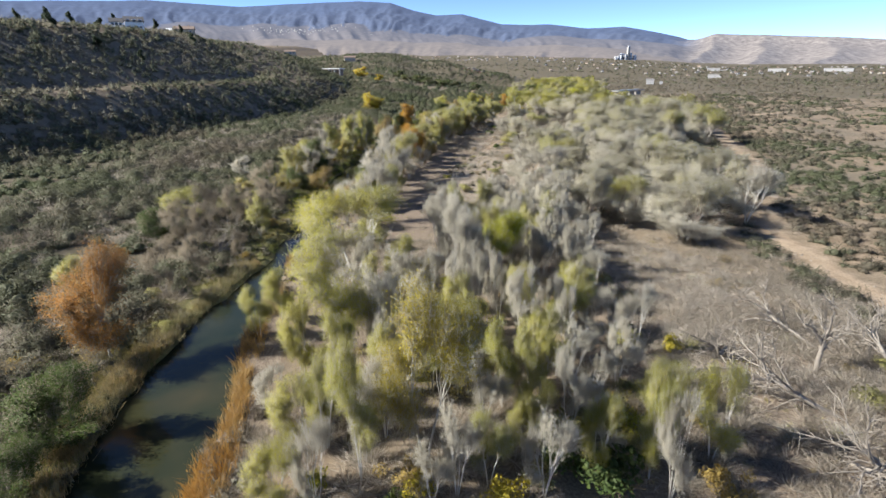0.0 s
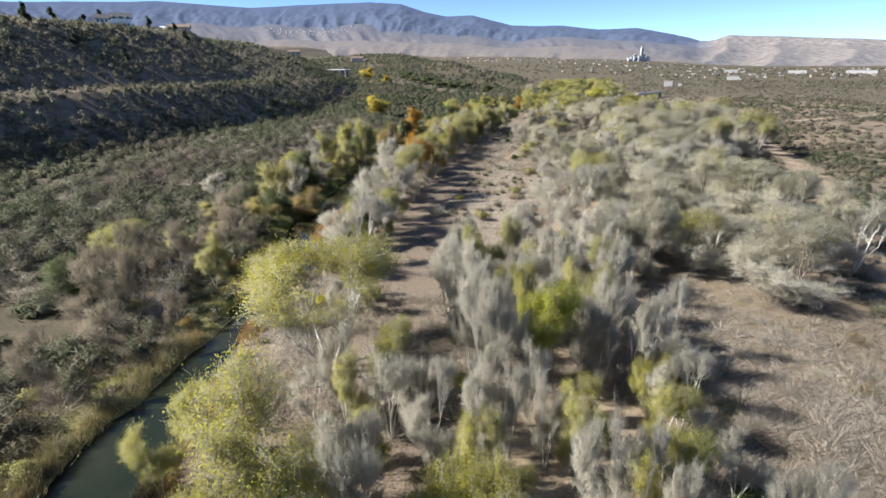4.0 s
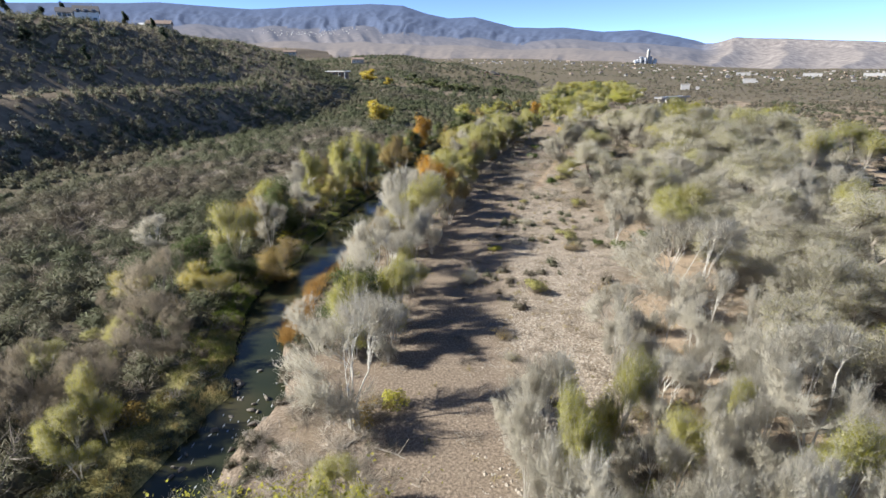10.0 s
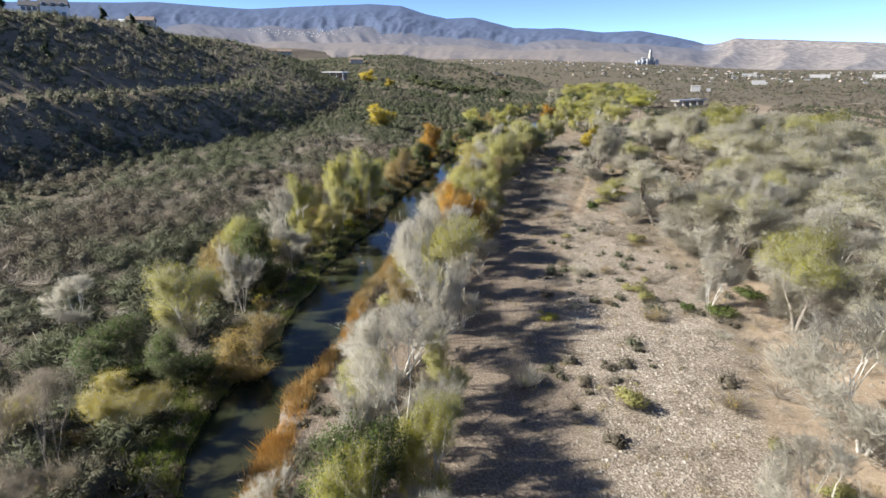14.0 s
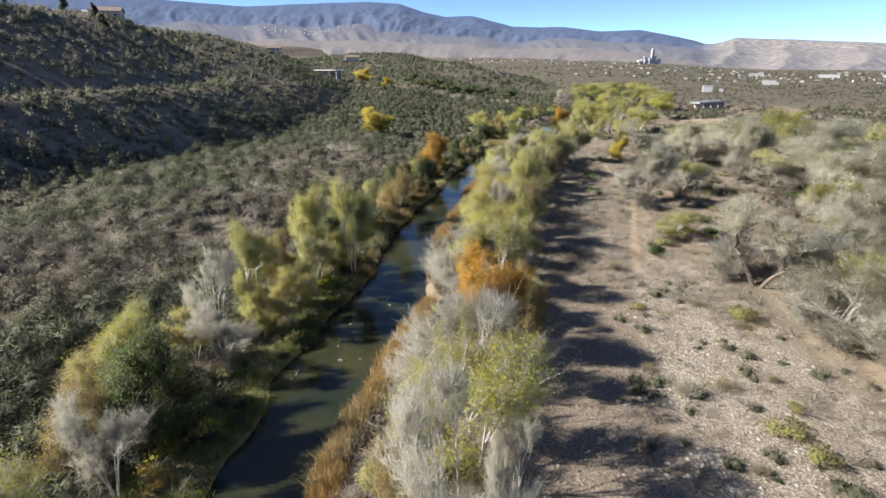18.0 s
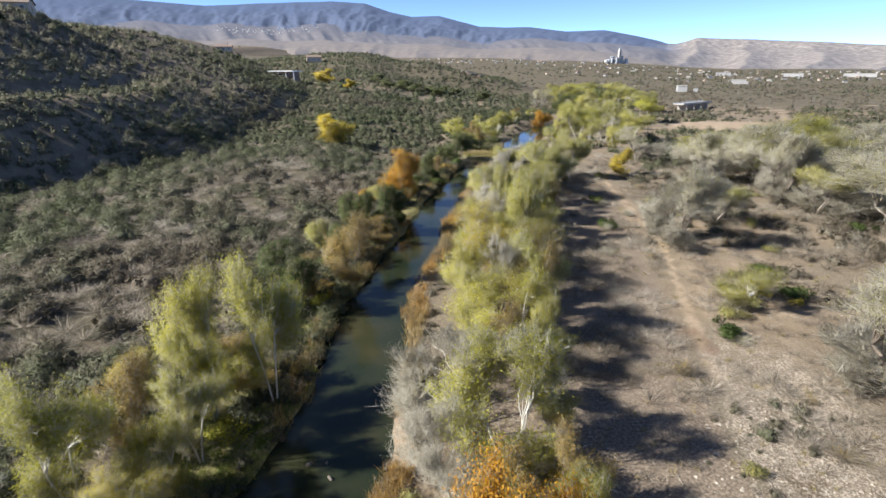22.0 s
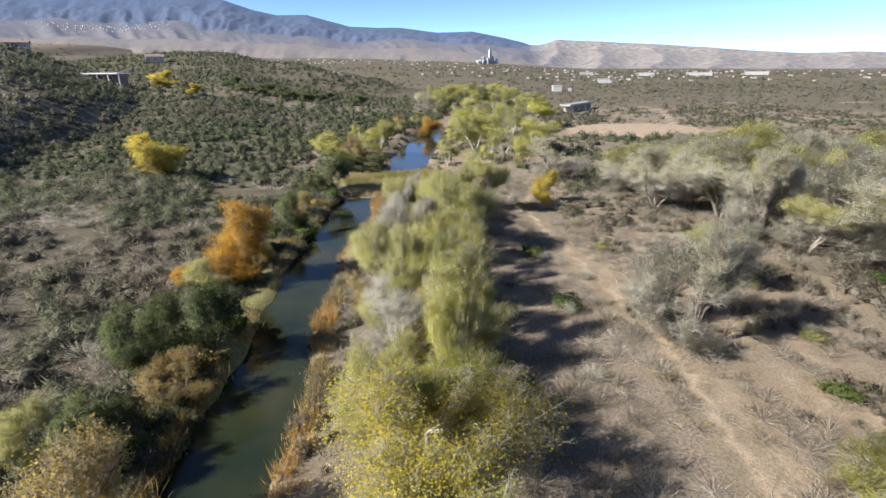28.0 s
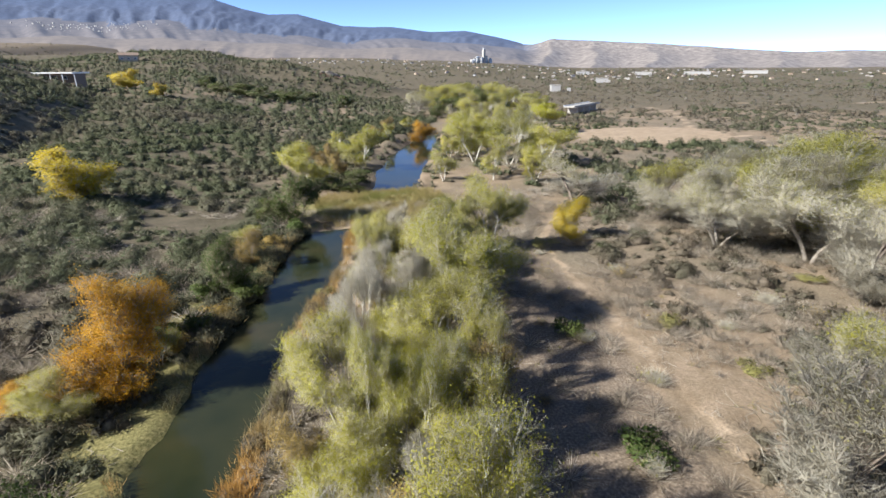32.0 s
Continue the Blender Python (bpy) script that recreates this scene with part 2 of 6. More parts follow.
M_LEAF_BRIGHT = leaf_mat("bright_green_leaves", [(0.0, (0.24, 0.29, 0.02)), (0.5, (0.38, 0.39, 0.03)), (1.0, (0.52, 0.46, 0.05))])
M_LEAF_GOLD = leaf_mat("golden_leaves", [(0.0, (0.34, 0.27, 0.03)), (0.5, (0.47, 0.385, 0.045)), (1.0, (0.58, 0.49, 0.08))])
M_LEAF_YELLOW = leaf_mat("bright_yellow_leaves", [(0.0, (0.40, 0.29, 0.02)), (0.5, (0.55, 0.42, 0.03)), (1.0, (0.64, 0.52, 0.06))])
M_LEAF_ORANGE = leaf_mat("orange_leaves", [(0.0, (0.42, 0.20, 0.02)), (0.5, (0.56, 0.30, 0.03)), (1.0, (0.64, 0.41, 0.05))])
M_LEAF_RUST = leaf_mat("rust_leaves", [(0.0, (0.27, 0.115, 0.035)), (0.5, (0.40, 0.19, 0.05)), (1.0, (0.48, 0.27, 0.08))])
M_LEAF_PALE = leaf_mat("pale_yellow_green_leaves", [(0.0, (0.25, 0.245, 0.09)), (0.5, (0.34, 0.325, 0.12)), (1.0, (0.44, 0.40, 0.14))])
M_LEAF_TAN = leaf_mat("tan_leaves", [(0.0, (0.24, 0.17, 0.05)), (0.5, (0.36, 0.26, 0.08)), (1.0, (0.48, 0.36, 0.12))])
M_NEEDLES = leaf_mat("dark_needles", [(0.0, (0.018, 0.03, 0.014)), (0.5, (0.03, 0.048, 0.02)), (1.0, (0.05, 0.07, 0.03))], 0.1)
M_SCRUB = scrub_mat("scrub_leaves", [(0.0, (0.086, 0.102, 0.051)), (0.3, (0.119, 0.123, 0.075)), (0.5, (0.135, 0.121, 0.086)), (0.75, (0.156, 0.128, 0.095)), (0.95, (0.176, 0.152, 0.113)), (1.0, (0.238, 0.221, 0.176))])
M_HILLSCRUB = scrub_mat("hill_scrub", [(0.0, (0.085, 0.098, 0.055)), (0.6, (0.162, 0.157, 0.102)), (1.0, (0.246, 0.221, 0.162))])
M_GRASS = scrub_mat("bank_grass", [(0.0, (0.12, 0.17, 0.03)), (0.4, (0.20, 0.21, 0.06)), (0.65, (0.30, 0.25, 0.10)), (1.0, (0.42, 0.33, 0.18))])
M_REED = scrub_mat("reeds", [(0.0, (0.46, 0.24, 0.05)), (0.4, (0.42, 0.28, 0.11)), (0.75, (0.30, 0.26, 0.15)), (1.0, (0.24, 0.24, 0.11))])
M_STONE = scrub_mat("stones", [(0.0, (0.189, 0.155, 0.120)), (0.5, (0.275, 0.237, 0.189)), (1.0, (0.344, 0.305, 0.254))], 0.0)
M_ROCK = plain_mat("boulder_rock", (0.15, 0.13, 0.105), 0.85, 0.35, 1.5)
M_FOAM = plain_mat("foam", (0.34, 0.35, 0.34), 0.6, 0.1, 4)


def ground_mat():
    m, ns, ls, p = nodes_of("ground")
    big, mid, fine = noise_tex(ns, ls, 0.035, 5), noise_tex(ns, ls, 0.35, 6, 0.65), noise_tex(ns, ls, 4.5, 5, 0.7)
    soil = ramp(ns, [(0.30, (0.20, 0.145, 0.095)), (0.50, (0.285, 0.22, 0.155)), (0.72, (0.37, 0.285, 0.21))])
    ls.new(mid.outputs[0], soil.inputs[0])
    drab = ramp(ns, [(0.32, (0.15, 0.125, 0.095)), (0.68, (0.27, 0.225, 0.165))])
    ls.new(fine.outputs[0], drab.inputs[0])
    grain = ramp(ns, [(0.3, (0.53, 0.53, 0.53)), (0.7, (1.06, 1.05, 1.02))])
    ls.new(fine.outputs[0], grain.inputs[0])

    def zone(name):
        a = ns.new("ShaderNodeAttribute")
        a.attribute_name = name
        # ragged edges
        e = ns.new("ShaderNodeMath")
        e.operation = "MULTIPLY_ADD"
        ls.new(mid.outputs[0], e.inputs[0])
        e.inputs[1].default_value = 1.1
        ls.new(a.outputs["Fac"], e.inputs[2])
        r = ns.new("ShaderNodeMapRange")
        r.inputs[1].default_value, r.inputs[2].default_value = 0.80, 1.25
        ls.new(e.outputs[0], r.inputs[0])
        return r.outputs[0]
    far = ramp(ns, [(0.40, (0, 0, 0)), (0.60, (1, 1, 1))])
    ls.new(big.outputs[0], far.inputs[0])
    col = mixer(ns, ls, far.outputs[0], soil.outputs[0], drab.outputs[0])
    litter = ramp(ns, [(0.25, (0.135, 0.105, 0.080)), (0.5, (0.24, 0.19, 0.145)), (0.75, (0.39, 0.315, 0.24))])
    ls.new(fine.outputs[0], litter.inputs[0])
    col = mixer(ns, ls, zone("litter"), col, litter.outputs[0])
    olive = ramp(ns, [(0.30, (0.095, 0.083, 0.056)), (0.52, (0.15, 0.128, 0.09)), (0.72, (0.24, 0.19, 0.138))])
    speck = noise_tex(ns, ls, 0.22, 8, 0.75)
    ls.new(speck.outputs[0], olive.inputs[0])
    col = mixer(ns, ls, zone("brushland"), col, olive.outputs[0])
    sand = ramp(ns, [(0.3, (0.32, 0.24, 0.165)), (0.6, (0.43, 0.335, 0.24)), (0.8, (0.50, 0.41, 0.31))])
    ls.new(mid.outputs[0], sand.inputs[0])
    col = mixer(ns, ls, zone("sand"), col, sand.outputs[0])
    vor = ns.new("ShaderNodeTexVoronoi")
    co = ns.new("ShaderNodeTexCoord")
    ls.new(co.outputs["Object"], vor.inputs["Vector"])
    vor.inputs["Scale"].default_value = 10.0
    pick = ns.new("ShaderNodeSeparateColor")
    ls.new(vor.outputs["Color"], pick.inputs[0])
    gr = ramp(ns, [(0.0, (0.15, 0.122, 0.095)), (0.4, (0.255, 0.212, 0.168)), (0.75, (0.37, 0.315, 0.255)), (1.0, (0.54, 0.48, 0.41))])
    ls.new(pick.outputs[0], gr.inputs[0])
    patchy = ramp(ns, [(0.32, (0.62, 0.58, 0.52)), (0.5, (1.0, 0.98, 0.95)), (0.7, (1.2, 1.18, 1.14))])
    ls.new(mid.outputs[0], patchy.inputs[0])
    col = mixer(ns, ls, zone("gravel"), col, mixer(ns, ls, 1.0, gr.outputs[0], patchy.outputs[0], "MULTIPLY"))
    gs = ramp(ns, [(0.3, (0.16, 0.16, 0.062)), (0.55, (0.28, 0.25, 0.11)), (0.8, (0.42, 0.34, 0.18))])
    ls.new(fine.outputs[0], gs.inputs[0])
    col = mixer(ns, ls, zone("grass"), col, gs.outputs[0])
    red = ramp(ns, [(0.3, (0.10, 0.06, 0.042)), (0.7, (0.21, 0.125, 0.085))])
    ls.new(mid.outputs[0], red.inputs[0])
    col = mixer(ns, ls, zone("cut"), col, red.outputs[0])
    hl = ramp(ns, [(0.3, (0.135, 0.11, 0.082)), (0.7, (0.26, 0.208, 0.152))])
    ls.new(mid.outputs[0], hl.inputs[0])
    col = mixer(ns, ls, zone("hillside"), col, hl.outputs[0])
    col = mixer(ns, ls, 1.0, col, grain.outputs[0], "MULTIPLY")
    ls.new(col, p.inputs["Base Color"])
    p.inputs["Roughness"].default_value = 0.95
    p.inputs["Specular IOR Level"].default_value = 0.1
    bump(ns, ls, p, fine.outputs[0], 0.7, 0.12)
    return m


def water_mat():
    m, ns, ls, p = nodes_of("water")
    big = noise_tex(ns, ls, 0.09, 3)
    c = ramp(ns, [(0.35, (0.014, 0.020, 0.011)), (0.55, (0.027, 0.030, 0.015)), (0.75, (0.050, 0.043, 0.021))])
    ls.new(big.outputs[0], c.inputs[0])
    ls.new(c.outputs[0], p.inputs["Base Color"])
    p.inputs["Roughness"].default_value, p.inputs["IOR"].default_value = 0.05, 1.33
    rip = noise_tex(ns, ls, 1.6, 3)
    bump(ns, ls, p, rip.outputs[0], 0.16, 0.07)
    return m


M_GROUND, M_WATER = ground_mat(), water_mat()


# ---- ground: one sheet to the horizon ----
def spaced(a, b, inner, far, grow):
    mid = list(np.arange(a, b + 1e-6, inner))
    lo, hi, s = [a], [b], inner
    while lo[-1] > far[0]:
        s *= grow
        lo.append(lo[-1] - s)
    s = inner
    while hi[-1] < far[1]:
        s *= grow
        hi.append(hi[-1] + s)
    return np.array(lo[:0:-1] + mid + hi[1:])


gx = spaced(-50, 60, 1.1, (-4600, 4600), 1.045)
gy = spaced(20, 290, 1.2, (-1500, 4600), 1.045)
GX, GY = np.meshgrid(gx, gy)
nx, ny = len(gx), len(gy)
gz = height(GX, GY)
idx = np.arange(nx * ny).reshape(ny, nx)
quads = np.stack([idx[:-1, :-1], idx[:-1, 1:], idx[1:, 1:], idx[1:, :-1]], -1).reshape(-1, 4)
ground_mesh = mesh_of("ground", np.stack([GX, GY, gz], -1).reshape(-1, 3), quads, [M_GROUND])
ground_mesh.polygons.foreach_set("use_smooth", np.ones(len(quads), bool))


def zones(x, y):
    d = inside_stream(x, y)
    r = np.hypot(x, y - 100)
    s = poly(y, FOOT_Y, FOOT_X) - x
    gl = poly(y, [55, 62, 102, 135, 144, 175, 190, 250], [0, 1.1, -1.9, 2.2, 4.9, 11.5, 13, 38])
    gm = poly(y, [55, 62, 108, 136, 171, 202, 250], [4, 5, 8.5, 13.5, 23, 33, 46])
    gr = poly(y, [55, 75, 108, 132, 178, 200, 250], [5, 14, 22.5, 31, 34, 38, 50])
    inbed = step(55, 70, y) * step(262, 240, y)
    z = {}
    z["gravel"] = 0.95 * step(-2, 2, x - gm) * step(-1, 3, gr - x) * inbed * step(190, 155, y) + 0.2 * step(-1, 1, x - gl) * step(-1, 1, gm - x) * inbed * step(150, 120, y)
    z["litter"] = 0.9 * np.clip(step(-10, -6, x - gl) * step(0, 2, gm - x) * step(25, 45, y) * step(262, 240, y) + step(-34, -26, x) * step(-8, -14, x) * step(20, 40, y) * step(280, 260, y) + step(14, 24, x) * step(48, 38, x) * step(75, 55, y) * 0.9, 0, 1)
    sandy = step(120, 200, x) * step(620, 420, r)
    z["brushland"] = np.clip(0.95 * step(330, 460, r) * (s < 4) * (1 - 0.25 * sandy) + 0.85 * step(2, 8, poly(y, BANK_Y, BANK_L) - x) * step(4, -4, s) * step(-10, 20, y) * step(480, 420, y), 0, 1)
    lines = np.minimum(near_line(x, y, WASH) * (1.0 + 1.6 * fbm(x, y, 7, 2, 2)), near_line(x, y, TRACK) * 0.8)
    lines = np.minimum(lines, np.minimum(near_line(x, y, FAR_TRACK), np.minimum(near_line(x, y, FAR_TRACK_B), near_line(x, y, FAR_TRACK_C))) * 0.5)
    z["sand"] = np.clip(0.8 * step(1.6, 0.3, lines) + 0.75 * step(-2, 4, x - gr) * step(26, 8, x - gr) * step(20, 60, y) * step(270, 230, y) * (1 - 0.75 * step(140, 170, y))
                        + step(30, 18, np.hypot((x - 143) * 0.8, (y - 345))) + 0.8 * step(9, 4, np.hypot(x - 18, (y - 250) * 0.8))
                        + 0.25 * step(40, 52, x) * step(110, 60, x) * step(125, 60, y), 0, 1)
    z["grass"] = np.clip(0.9 * step(-9, -4, d) * step(1.2, 0.5, d) * (x < poly(y, BANK_Y, BANK_L) + 2) * step(290, 260, y) * step(20, 50, y)
                         + 0.8 * step(10, 3, np.abs(y - 285)) * step(22, 12, np.abs(x - 27)), 0, 1)
    z["cut"] = np.clip(0.9 * step(35.5, 37, s) * step(44, 41.5, s) * step(120, 170, y) * step(480, 440, y) + 0.8 * step(24, 14, np.hypot(x - 70, y - 665)) + 0.15 * step(22, 26, s) * step(36, 30, s) + 0.45 * step(1.0, 0.6, np.hypot((x - 25) / 2.2, (y - 175) / 4.2)), 0, 1)
    z["hillside"] = np.clip(step(-4, 4, s) * 0.95, 0, 1)
    return z


for key, value in zones(GX.ravel(), GY.ravel()).items():
    ground_mesh.attributes.new(key, "FLOAT", "POINT").data.foreach_set("value", np.ascontiguousarray(value, np.float32))
tagged(new("ground", ground_mesh), "pale sandy valley floor with gravel, litter and a brushy hillside", "ground", kind="structure")


def water_sheet(ys, ls_, rs, z, name, label):
    yy = np.arange(ys[0], ys[-1] + 0.1, 3.0)
    l, r = poly(yy, ys, ls_) - 2.2, poly(yy, ys, rs) + 2.2
    rows = np.stack([l + (r - l) * k / 5 for k in range(6)], 1)
    v = np.stack([rows, np.repeat(yy[:, None], 6, 1), np.full_like(rows, z)], -1).reshape(-1, 3)
    ix = np.arange(len(yy) * 6).reshape(-1, 6)
    f = np.stack([ix[:-1, :-1], ix[:-1, 1:], ix[1:, 1:], ix[1:, :-1]], -1).reshape(-1, 4)
    return tagged(new(name, mesh_of(name, v, f, [M_WATER])), label, "water", kind="structure")


water_sheet(BANK_Y, BANK_L, BANK_R, -0.55, "water", "calm murky green stream between brushy banks")
water_sheet(POOL_Y, POOL_L, POOL_R, -0.50, "water", "open blue pool reflecting the sky")


# ---- distance: mountains and pale mesas ----
SKY_AZ = [-95, -60, -37, -26, -18, -13.5, -6.3, -3, -0.6, 1.7, 4.5, 8.6, 13.7, 17.5, 21, 24.3, 27, 29.6, 34, 40, 45, 51, 54, 58, 75, 95]
SKY_EL = [4.0, 4.6, 5.2, 5.8, 5.5, 5.85, 6.2, 6.05, 5.3, 4.85, 4.95, 3.95, 3.83, 3.39, 3.45, 2.8, 2.15, 2.6, 2.35, 1.95, 1.5, 1.0, 1.08, 0.95, 0.9, 0.9]


def hazy_mountain_mat():
    m, ns, ls, p = nodes_of("mountains")
    # rock holds the haze tint of each range, not a kind of stone
    a = ns.new("ShaderNodeAttribute")
    a.attribute_name = "rock"
    t, t2 = noise_tex(ns, ls, 0.004, 4, 0.5), noise_tex(ns, ls, 0.035, 5, 0.7)
    add = ns.new("ShaderNodeMath")
    add.operation = "MULTIPLY_ADD"
    ls.new(t.outputs[0], add.inputs[0])
    add.inputs[1].default_value = 0.12
    ls.new(a.outputs["Fac"], add.inputs[2])
    # tan foothills to blue crests: distance haze put into the base colour
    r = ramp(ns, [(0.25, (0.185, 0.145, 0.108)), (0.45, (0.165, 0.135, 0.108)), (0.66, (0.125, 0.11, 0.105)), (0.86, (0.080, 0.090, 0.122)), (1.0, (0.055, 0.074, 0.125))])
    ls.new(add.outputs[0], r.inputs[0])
    b = ns.new("ShaderNodeAttribute")
    b.attribute_name = "mesa"
    mesa = ramp(ns, [(0.35, (0.16, 0.125, 0.098)), (0.62, (0.245, 0.21, 0.175))])
    ls.new(t2.outputs[0], mesa.inputs[0])
    col = mixer(ns, ls, b.outputs["Fac"], r.outputs[0], mesa.outputs[0])
    sp = ramp(ns, [(0.35, (0.68, 0.70, 0.70)), (0.65, (1.02, 1.02, 1.02))])
    ls.new(t2.outputs[0], sp.inputs[0])
    col = mixer(ns, ls, 1.0, col, sp.outputs[0], "MULTIPLY")
    ls.new(col, p.inputs["Base Color"])
    p.inputs["Roughness"].default_value, p.inputs["Specular IOR Level"].default_value = 1.0, 0.0
    # air light over kilometres of distance, put in as a faint blue emission
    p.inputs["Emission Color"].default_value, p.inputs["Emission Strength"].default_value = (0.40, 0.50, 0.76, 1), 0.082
    return m


az = np.radians(np.linspace(-66, 66, 760))
rr = np.linspace(1700, 4300, 100)
AZ, RR = np.meshgrid(az, rr)
MX, MY = RR * np.sin(AZ), 100 + RR * np.cos(AZ)
deg = np.degrees(AZ)
top = 26 + 4000 * np.tan(np.radians(np.interp(deg, SKY_AZ, SKY_EL)))
base = climb(deg) * (1750 - 650) + 0.5
base_el = np.degrees(np.arctan2(base - 26, 1790))
sky_el = np.interp(deg, SKY_AZ, SKY_EL)
rel, haze_layer = base - 3 + 0 * RR, 0 * RR
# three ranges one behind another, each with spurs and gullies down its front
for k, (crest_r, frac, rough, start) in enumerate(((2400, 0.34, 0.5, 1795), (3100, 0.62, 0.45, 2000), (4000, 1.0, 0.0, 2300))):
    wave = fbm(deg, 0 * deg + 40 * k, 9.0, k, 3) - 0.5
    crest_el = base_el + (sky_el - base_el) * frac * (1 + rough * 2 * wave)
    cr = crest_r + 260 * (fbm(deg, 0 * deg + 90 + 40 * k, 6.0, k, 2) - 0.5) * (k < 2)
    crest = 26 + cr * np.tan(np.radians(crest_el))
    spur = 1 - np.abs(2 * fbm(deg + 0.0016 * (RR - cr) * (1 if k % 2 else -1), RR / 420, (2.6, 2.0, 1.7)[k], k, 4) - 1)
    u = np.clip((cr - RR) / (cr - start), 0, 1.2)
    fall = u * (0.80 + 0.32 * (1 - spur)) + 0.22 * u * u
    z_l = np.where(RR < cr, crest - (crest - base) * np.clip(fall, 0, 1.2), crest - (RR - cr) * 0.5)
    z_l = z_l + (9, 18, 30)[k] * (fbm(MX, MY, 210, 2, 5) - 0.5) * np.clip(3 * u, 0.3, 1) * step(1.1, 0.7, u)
    # farther ranges and higher slopes get a bluer, hazier colour value
    haze_layer = np.where(z_l > rel, (0.22, 0.50, 0.80)[k] + 0.16 * np.clip((z_l - base) / np.maximum(crest - base, 1), 0, 1), haze_layer)
    rel = np.maximum(rel, z_l)
# pale mesa: steep, flat-topped, nearer
mesa_w = step(25.5, 29.5, deg + 3 * (fbm(MX, MY, 260, 3, 3) - 0.5))
gul = np.abs(np.sin(deg * 0.62 + 2.2 * fbm(MX, MY, 500, 2, 3)))
front = 2050 + 260 * gul + 260 * fbm(MX, MY, 380, 0, 3)
mt = 26 + 3300 * np.tan(np.radians(np.interp(deg, SKY_AZ, SKY_EL)))
um = np.clip((RR - front) / (3300 - front), 0, 1)
mz = base + (mt - base) * (um ** 1.15 * 0.86 + 0.14 * step(0.80, 0.92, um)) + (9 * (1 - gul) - 4) * um * (1 - um) * 3 + 3 * (fbm(MX, MY, 60, 1, 3) - 0.5)
back = 26 + RR * np.tan(np.radians(np.interp(deg, SKY_AZ, SKY_EL))) - 10
mz = np.where(RR > 3300, np.minimum(mz, back), mz)
MZ = rel * (1 - mesa_w) + mz * mesa_w
MZ = np.where(RR < 1790, base - 3, MZ)
ix = np.arange(MX.size).reshape(MX.shape)
mq = np.stack([ix[:-1, :-1], ix[:-1, 1:], ix[1:, 1:], ix[1:, :-1]], -1).reshape(-1, 4)
mm = mesh_of("mountains", np.stack([MX, MY, MZ], -1).reshape(-1, 3), mq, [hazy_mountain_mat()])
mm.attributes.new("rock", "FLOAT", "POINT").data.foreach_set("value", np.ascontiguousarray(haze_layer.ravel(), np.float32))
mm.attributes.new("mesa", "FLOAT", "POINT").data.foreach_set("value", np.ascontiguousarray((mesa_w * step(2150, 2350, RR)).ravel(), np.float32))
mm.polygons.foreach_set("use_smooth", np.ones(len(mq), bool))
tagged(new("backdrop", mm), "desert mountain range hazed blue-grey by distance, with pale mesas", "mountains", kind="structure")


# ---- plants ----
def unit(v):
    return v / np.maximum(np.linalg.norm(v, axis=-1, keepdims=True), 1e-6)


def bezier(a, b, c, n):
    t = np.linspace(0, 1, n)[:, None]
    return (1 - t) ** 2 * a + 2 * t * (1 - t) * b + t * t * c


class Wood:
    """Collects tubes."""
    def __init__(self):
        self.v, self.f, self.n = [], [], 0

    def tube(self, pts, r0, r1, sides=5):
        k = len(pts)
        d = unit(np.gradient(pts, axis=0))
        side = unit(np.cross(d, np.array([0.31, 0.17, 0.05]) + (np.abs(d[:, 2:3]) < 0.9) * np.array([0, 0, 1.0])))
        up = np.cross(side, d)
        rad = np.linspace(r0, r1, k)[:, None, None]
        ang = np.linspace(0, 2 * np.pi, sides, endpoint=False)
        ring = pts[:, None] + rad * (np.cos(ang)[None, :, None] * side[:, None] + np.sin(ang)[None, :, None] * up[:, None])
        self.v.append(ring.reshape(-1, 3))
        q = np.arange(k * sides).reshape(k, sides)
        a, b = q[:-1], q[1:]
        self.f.append(np.stack([a, np.roll(a, -1, 1), np.roll(b, -1, 1), b], -1).reshape(-1, 4) + self.n)
        self.n += k * sides

    def mesh(self, name, mat):
        me = mesh_of(name, np.concatenate(self.v), np.concatenate(self.f), [mat])
        me.polygons.foreach_set("use_smooth", np.ones(len(me.polygons), bool))
        return me


def slivers(rng, at, way, length, width):
    """Thin tapering blades, a triangle each."""
    side = unit(np.cross(way, rng.normal(size=way.shape))) * width[:, None] / 2
    tip = at + way * length[:, None]
    v = np.stack([at - side, at + side, tip], 1).reshape(-1, 3)
    return v, np.arange(len(v)).reshape(-1, 3)


def flakes(rng, at, size):
    """Small leaves, a triangle each."""
    a, n = unit(rng.normal(size=at.shape)), rng.normal(size=at.shape)
    b = unit(np.cross(a, n))
    s = size[:, None]
    v = np.stack([at - a * s * 0.55 + b * s * 0.5, at - a * s * 0.55 - b * s * 0.5, at + a * s * 0.75], 1).reshape(-1, 3)
    return v, np.arange(len(v)).reshape(-1, 3)


def leafy(name, v, f, mat, centre, rng, tint=None, loose=0.55):
    """A mesh of leaves lit as one soft crown round its centre."""
    n = unit(unit((v - centre) * np.array([1, 1, 1.25])) + loose * np.repeat(unit(rng.normal(size=(len(v) // 3, 3))), 3, 0) + np.array([0, 0, 0.15]))
    return mesh_of(name, v, turned(v, f, n), [mat], tint=tint, soft=n)


